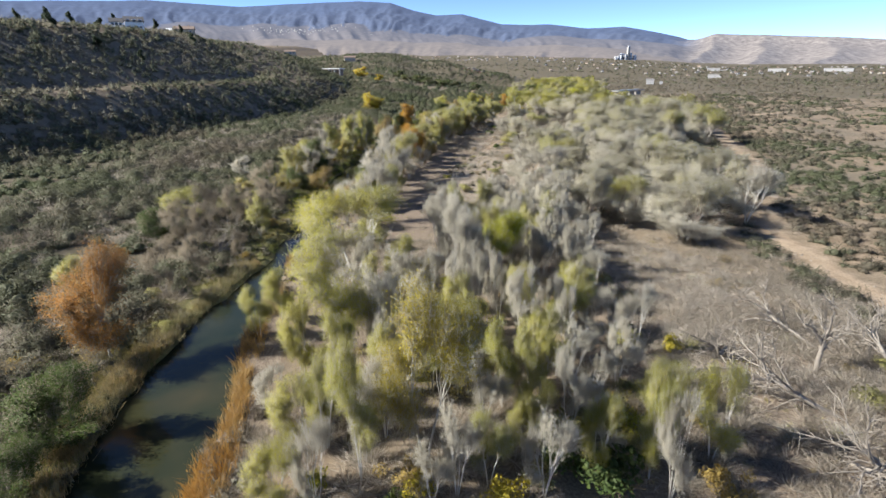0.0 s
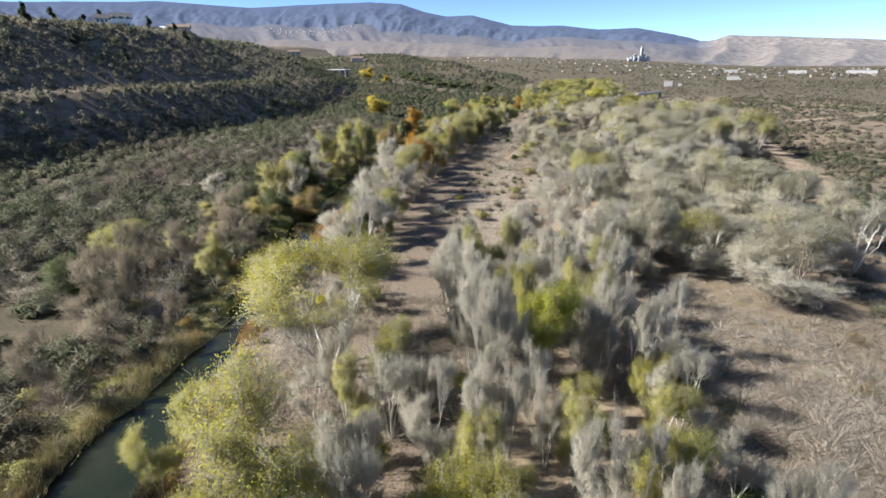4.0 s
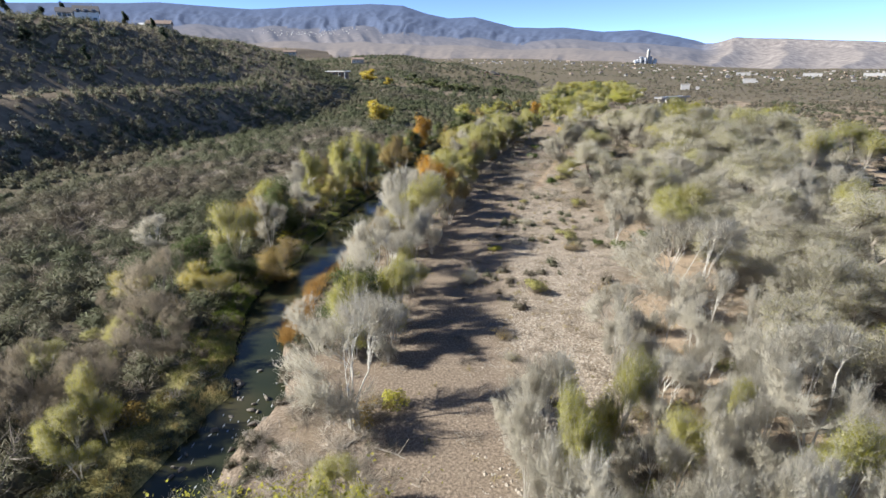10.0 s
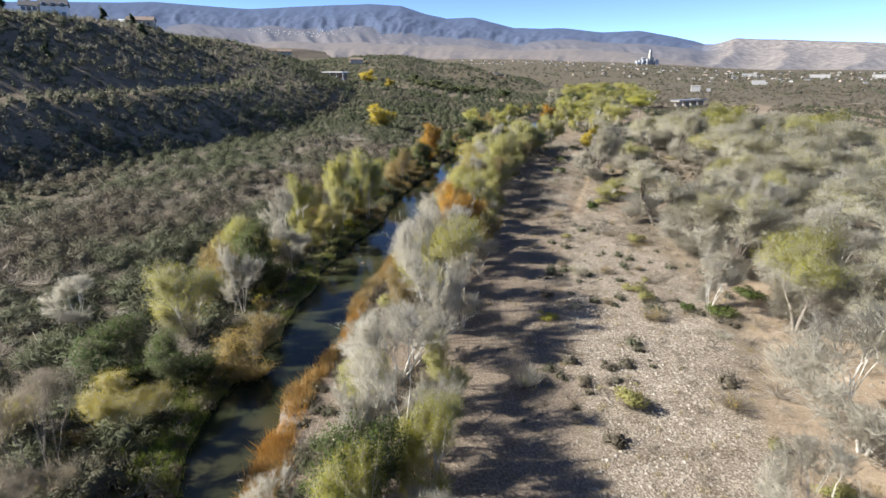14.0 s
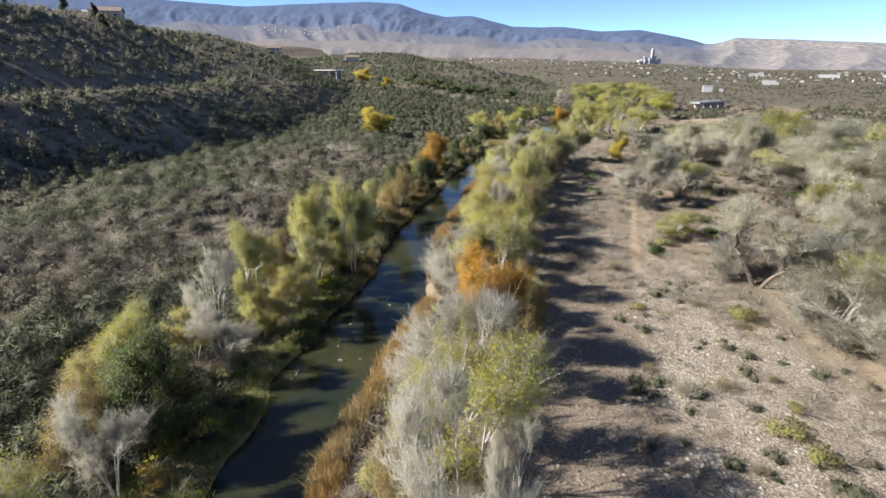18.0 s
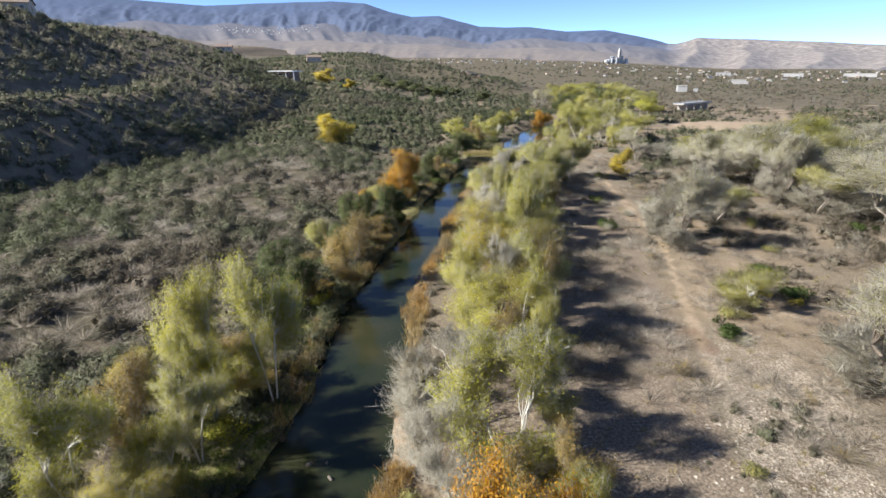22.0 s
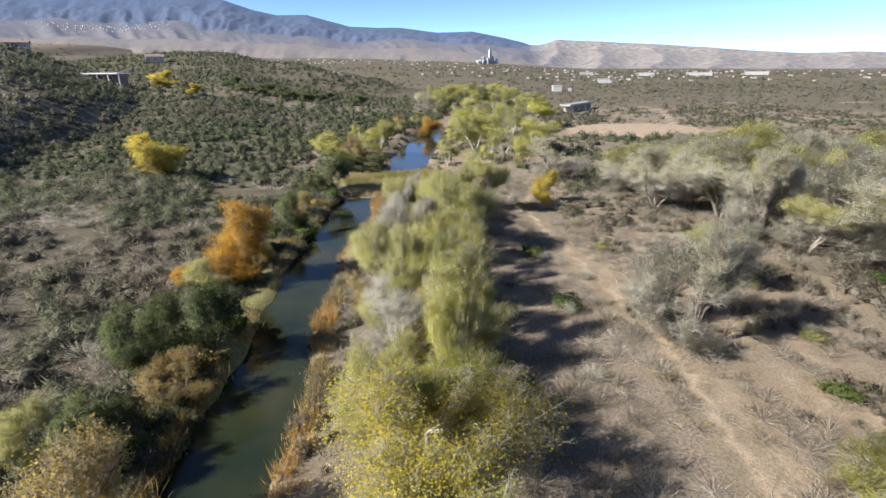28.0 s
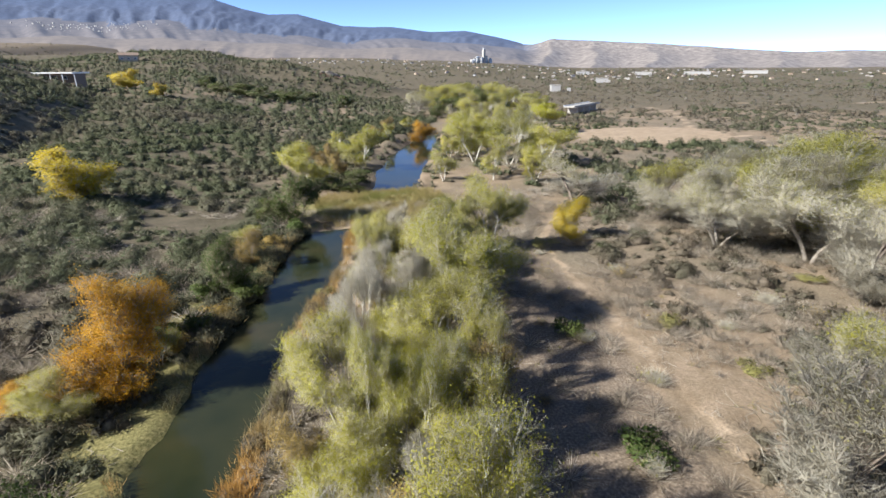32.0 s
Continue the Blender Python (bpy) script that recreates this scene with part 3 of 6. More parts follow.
def grow(seed, bark, twig, leaf=None, stems=3, limbs=30, subs=9, twigs=20, zb=3.0, peak=0.6, rad=4.0, up=0.55,
         twig_len=1.0, twig_w=0.03, leaves=0, low=0.0, high=1.0, leaf_size=0.160, trunk_r=0.14, fork=0.32, splay=0.5, core=2.6):
    """A tree 10 m tall and 8 m wide: trunk, limbs, twigs and foliage meshes. Leaves are thickest between low and high."""
    rng = np.random.RandomState(seed)
    trunk, arms = Wood(), Wood()
    forks, tw_at, tw_way = [], [], []
    kk = np.log(0.5) / np.log(peak)
    lobe_a, lobe_p = rng.rand(3) * 6.283, 0.02 + 0.05 * rng.rand(3)

    def girth(u, th):
        """The crown's radius at the fraction u of its height: rounded, a little lobed."""
        u = np.clip(u, 0.001, 0.999)
        lobes = sum(q * np.sin((i + 2) * th + a + 4 * u) for i, (a, q) in enumerate(zip(lobe_a, lobe_p)))
        return rad * np.sqrt(np.clip(1 - (2 * u ** kk - 1) ** 2, 0.02, 1)) * (1 + lobes)

    for s in range(stems):
        a = 2 * np.pi * (s + 0.5 * rng.rand()) / stems
        foot = np.array([np.cos(a), np.sin(a), 0]) * 0.12 * (stems > 1)
        lean = np.array([np.cos(a), np.sin(a), 0]) * splay * (stems > 1) + rng.normal(size=3) * 0.12
        h = 10 * fork * (0.9 + 0.7 * rng.rand())
        end = foot + np.array([lean[0] * h * 0.55, lean[1] * h * 0.55, h])
        mid = (foot + end) / 2 + np.array([-lean[0], -lean[1], 0.4]) * 0.3 + rng.normal(size=3) * 0.1
        pts = bezier(foot - np.array([0, 0, 0.5]), mid, end, 7)
        r = trunk_r / stems ** 0.35
        trunk.tube(pts, r, r * 0.62, 7)
        forks.append((pts, r * 0.62, a))
    heart = np.array([0, 0, zb + (10 - zb) * 0.3])
    for l in range(limbs):
        th = l * 2.39996 + 0.5 * rng.rand()
        u = 0.10 + 0.86 * ((l * 0.618 + 0.15 * rng.rand()) % 1.0)
        rr_ = girth(u, th) * (0.86 - 0.35 * rng.rand() ** 2)
        t = np.array([rr_ * np.cos(th), rr_ * np.sin(th), zb + (10 - zb) * u * 0.96])
        pts, r, a = min(forks, key=lambda q: np.cos(q[2] - th) * -1)
        start = pts[6] if u > 0.45 else pts[3 + rng.randint(4)]
        d = t - start
        ctrl = start + np.array([d[0] * 0.4, d[1] * 0.4, d[2] * (0.45 + 0.4 * up)]) + rng.normal(size=3) * 0.25
        lp = bezier(start, ctrl, t, 8) + rng.normal(size=(8, 3)) * 0.06
        lp[0] = start
        arms.tube(lp, r * (0.50 if u > 0.45 else 0.34), 0.008, 4)
        for s in range(subs):
            k = core + (7.0 - core) * ((s + rng.rand()) / subs) ** (0.6 if core > 2 else 0.9)
            i = min(int(k), 6)
            st = lp[i] + (lp[i + 1] - lp[i]) * (k - i)
            dirn = unit(unit(st - heart) * 0.75 + np.array([0, 0, up * 0.6]) + rng.normal(size=3) * 0.55)
            ln = (0.8 + 1.1 * rng.rand()) * rad / 4
            en = st + dirn * ln
            sp = bezier(st, st + dirn * ln * 0.5 + rng.normal(size=3) * 0.12, en, 5)
            arms.tube(sp[::2], 0.012, 0.004, 3)
            pick = rng.rand(twigs) ** 0.7 * 4
            i = np.minimum(pick.astype(int), 3)
            tw_at.append(sp[i] + (sp[i + 1] - sp[i]) * (pick - i)[:, None])
            tw_way.append(unit(dirn * 0.5 + np.array([0, 0, up * 0.9]) + rng.normal(size=(twigs, 3)) * 0.5))
    at, way = np.concatenate(tw_at), np.concatenate(tw_way)
    ln = twig_len * (0.4 + 0.7 * rng.rand(len(at)))
    # few twigs stand out of the rounded crown
    tip = at + way * (0.7 * ln)[:, None]
    room = girth((tip[:, 2] - zb) / (10 - zb), np.arctan2(tip[:, 1], tip[:, 0])) * 1.06
    keep = (np.hypot(tip[:, 0], tip[:, 1]) < room) & (tip[:, 2] < 10.1) | (rng.rand(len(at)) < 0.10)
    at, way, ln = at[keep], way[keep], ln[keep]
    v1, f1 = slivers(rng, at, way, ln, twig_w * (0.7 + 0.6 * rng.rand(len(at))))
    # side shoots on each twig
    at2 = at + way * (ln * (0.25 + 0.5 * rng.rand(len(at))))[:, None]
    v2, f2 = slivers(rng, at2, unit(way + rng.normal(size=way.shape) * 0.6), ln * 0.6, twig_w * 0.7 * np.ones(len(at)))
    out = {"trunk": trunk.mesh("trunk", bark), "bough": arms.mesh("bough", bark),
           "crown": leafy("crown", np.concatenate([v1, v2]), np.concatenate([f1, f2 + len(v1)]), twig, np.array([0, 0, (zb + 10) / 2 - 1.5]), rng, None, 0.8)}
    if leaves:
        per = max(1, int(leaves / len(at)) + 1)
        src = np.repeat(np.arange(len(at)), per)
        p = at[src] + way[src] * (ln[src] * (0.2 + 0.9 * rng.rand(len(src))))[:, None] + rng.normal(size=(len(src), 3)) * 0.20
        rel_z = p[:, 2] / 10
        clump = 0.6 + (1.0 if core < 1.5 else 0.7) * (np.sin(p[:, 0] * 1.7 + seed) * np.sin(p[:, 1] * 1.5 + 2 * seed) * np.sin(p[:, 2] * 1.6))
        keep = np.clip((rel_z - low) / 0.18, 0.03, 1) * np.clip((high - rel_z) / 0.15 + 0.05, 0.03, 1) * np.clip(clump + (0.15 if core < 1.5 else 0.4), 0.3 if core < 1.5 else 0.55, 1)
        p = p[rng.rand(len(p)) < keep]
        v, f = flakes(rng, p, leaf_size * (0.6 + 0.8 * rng.rand(len(p))))
        out["foliage"] = leafy("foliage", v, f, leaf, np.array([0, 0, (zb + 10) / 2 - 1]), rng)
    return out


KINDS = {
    "bare": [dict(bark=M_BARK_WHITE, twig=M_TWIG_SILVER, stems=4, limbs=32, up=0.8, peak=0.62, zb=0.9, twigs=40, twig_len=1.0, twig_w=0.022, trunk_r=0.13, fork=0.28)] * 4,
    "brown": [dict(bark=M_BARK_GREY, twig=M_TWIG_TAN, stems=4, limbs=28, up=0.8, peak=0.62, zb=1.2, twigs=32, twig_len=1.0, twig_w=0.020, trunk_r=0.12, fork=0.28)] * 2,
    "sparse": [dict(core=2.0, bark=M_BARK_WHITE, twig=M_TWIG, leaf=M_LEAF_LIME, stems=2, limbs=28, up=0.65, peak=0.60, zb=0.8, leaves=30000, low=0.18, high=1.2, leaf_size=0.065, twigs=40, twig_w=0.022, trunk_r=0.14)] * 3,
    "dome": [dict(bark=M_BARK_WHITE, twig=M_TWIG, leaf=M_LEAF_LIME, stems=4, limbs=40, subs=9, up=0.55, peak=0.62, zb=4.4, leaves=40000, low=0.55, high=1.2, leaf_size=0.062, twig_w=0.020, twigs=40, trunk_r=0.17, splay=0.7)],
    "lime": [dict(core=1.6, twigs=32, bark=M_BARK_WHITE, twig=M_TWIG, leaf=M_LEAF_LIME, stems=2, limbs=28, up=0.6, peak=0.60, zb=0.7, leaves=38000, low=0.05, high=1.3, leaf_size=0.066, twig_w=0.022)] * 2,
    "gold": [dict(core=1.6, twigs=36, bark=M_BARK_PALE, twig=M_TWIG, leaf=M_LEAF_GOLD, stems=3, limbs=28, up=0.7, peak=0.64, zb=1.6, leaves=52000, low=0.25, high=1.2, leaf_size=0.052, twig_w=0.022)] * 2,
    "orange": [dict(core=1.0, twigs=12, bark=M_BARK_GREY, twig=M_TWIG_TAN, leaf=M_LEAF_ORANGE, stems=1, limbs=44, up=0.5, peak=0.48, zb=0.8, leaves=100000, low=-0.1, high=1.4, leaf_size=0.07, fork=0.2, subs=11)] * 2,
    "rust": [dict(core=1.0, twigs=12, bark=M_BARK_PALE, twig=M_TWIG_TAN, leaf=M_LEAF_RUST, stems=1, limbs=44, up=0.55, peak=0.55, zb=1.2, leaves=56000, low=0.1, high=1.3, leaf_size=0.072, fork=0.25)],
    "bright": [dict(core=1.8, twigs=12, bark=M_BARK_PALE, twig=M_TWIG, leaf=M_LEAF_BRIGHT, stems=1, limbs=44, up=0.6, peak=0.6, zb=4.6, leaves=50000, low=0.4, high=1.3, leaf_size=0.075, fork=0.45)],
    "willow": [dict(core=1.0, twigs=12, bark=M_BARK_GREY, twig=M_TWIG_TAN, leaf=M_LEAF_GREEN, stems=3, limbs=44, up=0.5, peak=0.5, zb=0.6, leaves=32000, low=0.0, high=1.3, leaf_size=0.11, fork=0.2)] * 2,
    "tan": [dict(core=1.0, twigs=12, bark=M_BARK_GREY, twig=M_TWIG_TAN, leaf=M_LEAF_TAN, stems=3, limbs=44, up=0.65, peak=0.55, zb=0.8, leaves=24000, low=0.03, high=1.3, leaf_size=0.095, fork=0.2)] * 2,
    "round": [dict(core=1.6, bark=M_BARK_DARK, twig=M_TWIG_SILVER, leaf=M_LEAF_PALE, stems=2, limbs=38, subs=9, twigs=56, up=0.55, peak=0.5, zb=0.3, leaves=9000, low=0.5, high=1.3, twig_len=1.0, twig_w=0.026, trunk_r=0.20, fork=0.22, splay=0.8, leaf_size=0.055)] * 3,
    "pale": [dict(core=1.9, bark=M_BARK_GREY, twig=M_TWIG_SILVER, leaf=M_LEAF_PALE, stems=3, limbs=36, subs=9, twigs=48, up=0.55, peak=0.54, zb=0.5, leaves=24000, low=0.5, high=1.3, twig_len=1.0, twig_w=0.026, trunk_r=0.20, fork=0.22, splay=0.8, leaf_size=0.055)] * 2,
    "yellowtop": [dict(core=1.9, bark=M_BARK_GREY, twig=M_TWIG_SILVER, leaf=M_LEAF_LIME, stems=3, limbs=36, subs=9, twigs=44, twig_w=0.026, up=0.5, peak=0.55, zb=0.6, leaf_size=0.065, leaves=52000, low=0.58, high=1.2, trunk_r=0.26, fork=0.24, splay=0.8)] * 2,
    "glow": [dict(core=1.0, twigs=12, bark=M_BARK_GREY, twig=M_TWIG, leaf=M_LEAF_LIME, stems=2, limbs=44, up=0.5, peak=0.5, zb=1.0, leaf_size=0.055, leaves=110000, low=0.05, high=1.3, trunk_r=0.20, fork=0.22)],
    "ball": [dict(core=1.0, twigs=12, bark=M_BARK_GREY, twig=M_TWIG, leaf=M_LEAF_YELLOW, stems=1, limbs=44, subs=10, up=0.45, peak=0.48, zb=1.0, leaf_size=0.095, leaves=56000, low=-0.2, high=1.5, fork=0.2)],
    "orangetop": [dict(core=1.0, twigs=12, bark=M_BARK_PALE, twig=M_TWIG_TAN, leaf=M_LEAF_ORANGE, stems=2, limbs=44, up=0.6, peak=0.6, zb=2.0, leaf_size=0.07, leaves=70000, low=0.3, high=1.4)],
    "conifer": [dict(core=1.0, twigs=12, bark=M_BARK_DARK, twig=M_NEEDLES, leaf=M_NEEDLES, stems=1, limbs=44, up=0.4, peak=0.35, zb=0.4, leaves=12000, low=0.0, high=1.4, leaf_size=0.2, fork=0.4)],
}
LABELS = {
    "brown": ("bare_tree", "leafless brownish young tree with thin twigs on the low bank", "tree"),
    "bare": ("bare_tree", "leafless pale-barked young tree with fine grey twigs", "tree"),
    "sparse": ("cottonwood", "nearly leafless grey cottonwood with yellow-green tips", "tree"),
    "dome": ("cottonwood", "broad domed cottonwood with pale forked trunks and yellow-green top", "tree"),
    "lime": ("cottonwood", "yellow-green leafy cottonwood beside the stream", "tree"),
    "gold": ("cottonwood", "cottonwood with golden autumn leaves and pale stems", "tree"),
    "orange": ("sycamore", "full sycamore in bright orange autumn leaf", "tree"),
    "rust": ("sycamore", "rust-brown sycamore with pale trunk on the stream bank", "tree"),
    "bright": ("cottonwood", "slim tree with a bright green and yellow crown", "tree"),
    "willow": ("willow", "dark green bushy willow on the stream bank", "tree"),
    "tan": ("willow", "tan-yellow bushy willow on the stream bank", "tree"),
    "round": ("mesquite_tree", "wide rounded grey tree with dark spreading limbs", "tree"),
    "pale": ("cottonwood", "spreading grey cottonwood with pale yellow-green leaves", "tree"),
    "yellowtop": ("cottonwood", "large grey cottonwood with spreading limbs and yellow crown top", "tree"),
    "glow": ("cottonwood", "dense bright yellow-green cottonwood", "tree"),
    "ball": ("cottonwood", "round golden cottonwood standing alone in scrub", "tree"),
    "orangetop": ("cottonwood", "cottonwood with orange leaves on its upper crown", "tree"),
    "conifer": ("conifer", "dark green conifer on the hill top", "tree"),
}
PROTO, PROTO_FAR = {}, {}
for n_kind, (kind, variants) in enumerate(KINDS.items()):
    PROTO[kind] = [grow(100 * n_kind + i, **v) for i, v in enumerate(variants)]
    # lighter copies for trees that the camera never comes near
    far = dict(variants[0])
    far.update(twigs=14, twig_w=0.04, leaves=int(far.get("leaves", 0) * 0.4), leaf_size=far.get("leaf_size", 0.1) * 1.5, subs=7)
    PROTO_FAR[kind] = [grow(100 * n_kind + 50 + i, **far) for i in range(min(2, len(variants)))]
tree_count = [0]


def tree(kind, x, y, h, w):
    i = tree_count[0] = tree_count[0] + 1
    # the young trees of the low bank are browner
    kind = "brown" if kind == "bare" and x < -21 and y < 112 else kind
    protos = PROTO[kind] if y < 268 and -50 < x < 112 else PROTO_FAR[kind]
    meshes = protos[i % len(protos)]
    name, label, cat = LABELS[kind]
    e = thing(name, put(x, y, (w / 8, w / 8, h / 10), i * 2.4, 0.05), label, cat, "trees along the stream")
    for key, me in meshes.items():
        child(key, me, e)
    return e


# ---- trees, from the near end of the valley to the far end ----
tree("sparse", 7.4, 28.9, 6.6, 3.7)
tree("willow", -23.8, 29.0, 5.0, 5.3)
tree("sparse", -1.3, 29.8, 11.4, 3.7)
tree("gold", 3.0, 31.2, 14.9, 8.5)
tree("willow", -24.3, 34.9, 6.4, 7.1)
tree("sparse", 13.2, 38.6, 8.1, 4.2)
tree("lime", 4.8, 44.1, 7.1, 8.0)
tree("bare", 12.8, 44.8, 9.5, 4.5)
tree("bare", -1.2, 45.2, 10.4, 4.5)
tree("rust", -27.2, 46.1, 12.0, 8.3)
tree("sparse", -5.1, 46.4, 12.6, 9.1)
tree("lime", 17.8, 47.9, 7.4, 5.4)
tree("sparse", 6.7, 48.8, 7.3, 4.1)
tree("lime", -14.2, 50.0, 5.9, 3.7)
tree("bare", 3.3, 52.8, 8.8, 4.5)
tree("lime", -12.7, 53.4, 6.4, 3.8)
tree("bare", 0.4, 55.2, 8.6, 5.8)
tree("bare", 22.5, 55.3, 6.9, 5.4)
tree("bare", 8.2, 60.2, 12.5, 6.4)
tree("bright", 13.0, 60.8, 10.3, 5.9)
tree("bare", 9.3, 62.9, 10.2, 4.6)
tree("bare", 19.4, 64.8, 9.7, 4.9)
tree("dome", -6.0, 65.0, 12.3, 14.4)
tree("bare", 5.8, 69.6, 10.7, 5.5)
tree("bare", -23.5, 72.3, 5.2, 3.2)
tree("bare", -31.3, 72.6, 5.5, 6.4)
tree("bare", 8.7, 74.2, 9.7, 6.1)
tree("bare", 12.9, 74.5, 7.9, 5.0)
tree("bare", -33.0, 76.3, 8.3, 5.7)
tree("bare", 6.6, 76.6, 9.3, 5.2)
tree("round", 44.5, 77.4, 9.5, 13.2)
tree("willow", -37.5, 78.1, 6.1, 5.9)
tree("bare", -30.4, 78.6, 10.7, 5.8)
tree("bare", 26.0, 83.8, 10.2, 9.4)
tree("bare", -28.7, 86.3, 8.2, 4.0)
tree("bare", -6.4, 88.4, 11.5, 9.9)
tree("bare", -29.4, 88.6, 7.7, 4.3)
tree("bare", -26.1, 89.2, 7.2, 4.3)
tree("sparse", -38.1, 89.6, 6.7, 8.0)
tree("round", 30.3, 91.5, 9.0, 11.4)
tree("bare", -28.4, 91.5, 5.9, 4.6)
tree("bare", -25.1, 96.6, 7.6, 6.5)
tree("round", 53.0, 97.4, 8.4, 19.3)
tree("bare", -4.3, 97.8, 6.2, 4.8)
tree("bare", -11.5, 99.5, 5.9, 5.5)
tree("willow", -8.1, 102.1, 8.7, 7.1)
tree("bare", -27.8, 103.9, 9.2, 7.6)
tree("round", 44.2, 105.6, 8.9, 13.7)
tree("bare", 27.7, 107.2, 11.7, 14.2)
tree("bare", -5.6, 108.9, 11.0, 8.9)
tree("gold", -34.4, 109.4, 4.7, 5.4)
tree("round", 45.6, 112.2, 8.3, 16.2)
tree("willow", -25.2, 116.4, 5.7, 5.6)
tree("bare", -6.3, 116.7, 7.7, 11.3)
tree("willow", -30.7, 117.5, 6.1, 7.3)
tree("pale", 58.3, 117.9, 11.6, 20.4)
tree("tan", -20.4, 120.0, 6.7, 6.8)
tree("bare", -3.8, 124.1, 13.7, 7.6)
tree("sparse", -28.0, 124.4, 9.6, 7.7)
tree("bare", -40.2, 126.1, 5.9, 5.5)
tree("bare", 28.1, 129.7, 7.7, 6.2)
tree("sparse", -2.5, 131.5, 11.9, 11.0)
tree("willow", -23.9, 135.5, 10.1, 6.2)
tree("gold", -28.7, 136.5, 7.8, 3.7)
tree("bare", -2.5, 138.4, 10.7, 11.6)
tree("lime", -26.7, 139.2, 8.8, 6.4)
tree("round", 38.2, 142.1, 10.8, 12.2)
tree("pale", 61.8, 147.3, 11.5, 19.8)
tree("orangetop", 0.6, 148.0, 11.6, 7.6)
tree("bare", -26.3, 151.5, 10.0, 5.8)
tree("bare", -1.5, 155.7, 7.6, 7.7)
tree("lime", -24.3, 157.3, 11.2, 6.3)
tree("sparse", 1.9, 158.8, 10.4, 10.2)
tree("round", 36.0, 162.6, 12.0, 16.1)
tree("bare", -1.4, 162.8, 8.8, 11.0)
tree("lime", -19.4, 166.3, 12.7, 6.1)
tree("lime", -15.1, 168.0, 13.9, 6.3)
tree("lime", 5.1, 174.5, 8.4, 11.5)
tree("pale", 74.6, 177.0, 13.0, 21.4)
tree("sparse", 34.0, 180.9, 5.4, 7.5)
tree("pale", 69.5, 186.5, 13.6, 20.4)
tree("gold", 7.3, 189.9, 11.0, 14.5)
tree("tan", -10.7, 191.5, 10.7, 7.3)
tree("willow", -19.4, 191.6, 6.3, 6.0)
tree("lime", 10.3, 196.2, 8.5, 9.0)
tree("lime", 5.7, 198.4, 6.3, 6.0)
tree("pale", 74.9, 201.7, 12.9, 30.9)
tree("round", 37.7, 202.0, 12.6, 13.3)
tree("sparse", 15.8, 204.7, 12.1, 8.3)
tree("bare", 9.9, 206.7, 9.5, 9.0)
tree("pale", 96.9, 208.5, 13.2, 28.4)
tree("willow", -12.3, 211.4, 7.3, 4.8)
tree("willow", -6.5, 213.3, 9.2, 6.9)
tree("sparse", 18.5, 213.6, 9.1, 6.5)
tree("tan", 8.4, 217.7, 5.7, 4.3)
tree("round", 81.9, 218.5, 14.4, 17.0)
tree("sparse", 11.4, 221.7, 9.6, 7.5)
tree("round", 69.7, 222.6, 14.9, 11.9)
tree("sparse", 20.9, 225.0, 9.4, 10.3)
tree("orange", -10.8, 231.6, 3.2, 4.3)
tree("orange", -4.0, 232.2, 11.7, 8.7)
tree("pale", 74.5, 233.8, 14.8, 20.0)
tree("sparse", 25.8, 235.5, 12.1, 14.0)
tree("glow", 82.1, 241.4, 15.6, 19.2)
tree("sparse", 26.7, 242.3, 10.4, 10.9)
tree("lime", 29.8, 250.8, 7.9, 9.2)
tree("round", 82.0, 252.4, 11.7, 13.6)
tree("sparse", 37.3, 252.7, 12.2, 9.7)
tree("ball", 50.6, 253.2, 7.3, 6.2)
tree("glow", 97.5, 246.0, 14.0, 20.0)
tree("yellowtop", 49.5, 211.8, 8.5, 11.0)
tree("sparse", 4.3, 267.5, 3.5, 5.6)
tree("round", 64.3, 273.7, 10.1, 18.1)
tree("willow", 12.5, 278.5, 9.3, 9.7)
tree("pale", 142.1, 280.2, 8.4, 23.9)
tree("ball", -24.6, 296.3, 10.1, 13.6)
tree("willow", 25.1, 301.5, 4.6, 12.5)
tree("lime", 16.8, 304.7, 10.5, 13.8)
tree("lime", 75.8, 306.3, 11.5, 17.8)
tree("sparse", 69.4, 313.1, 14.0, 18.4)
tree("lime", 62.6, 320.4, 14.4, 17.2)
tree("lime", 31.7, 323.7, 10.9, 14.0)
tree("bright", 112.2, 366.4, 10.6, 14.6)
tree("orange", 61.9, 370.0, 9.0, 10.3)
tree("tan", 91.6, 407.5, 6.1, 8.4)
tree("sparse", 139.0, 429.7, 11.1, 19.4)
tree("ball", -31.5, 441.0, 6.0, 8.0)
tree("ball", -49.0, 475.0, 9.0, 15.0)
tree("sparse", 156.0, 507.9, 14.2, 29.1)
tree("lime", 118.6, 525.8, 12.7, 25.3)
tree("lime", 149.2, 541.2, 13.5, 45.0)

# ---- more trees: thickets filled by plan, spaced so that crowns only just meet ----
fill = random.Random(11)
TAKEN = [(o.location.x, o.location.y, o.scale.x * 8) for o in scene.objects if o.parent is None and o.type == "EMPTY"]


def thicket(kinds, n, where, h, w, gap=0.34, tries=60):
    """Up to n trees at free places of a region: where(u, v) gives a place from two numbers in 0..1."""
    for _ in range(n):
        for _ in range(tries):
            x, y = where(fill.random(), fill.random())
            ww, hh = fill.uniform(*w), fill.uniform(*h)
            if all((x - a) ** 2 + (y - b) ** 2 > (gap * (ww + c)) ** 2 for a, b, c in TAKEN):
                TAKEN.append((x, y, ww))
                tree(fill.choice(kinds), x, y, hh, ww)
                break


def bank_r(y):
    return float(poly(y, BANK_Y, BANK_R))


def bank_l(y):
    return float(poly(y, BANK_Y, BANK_L))


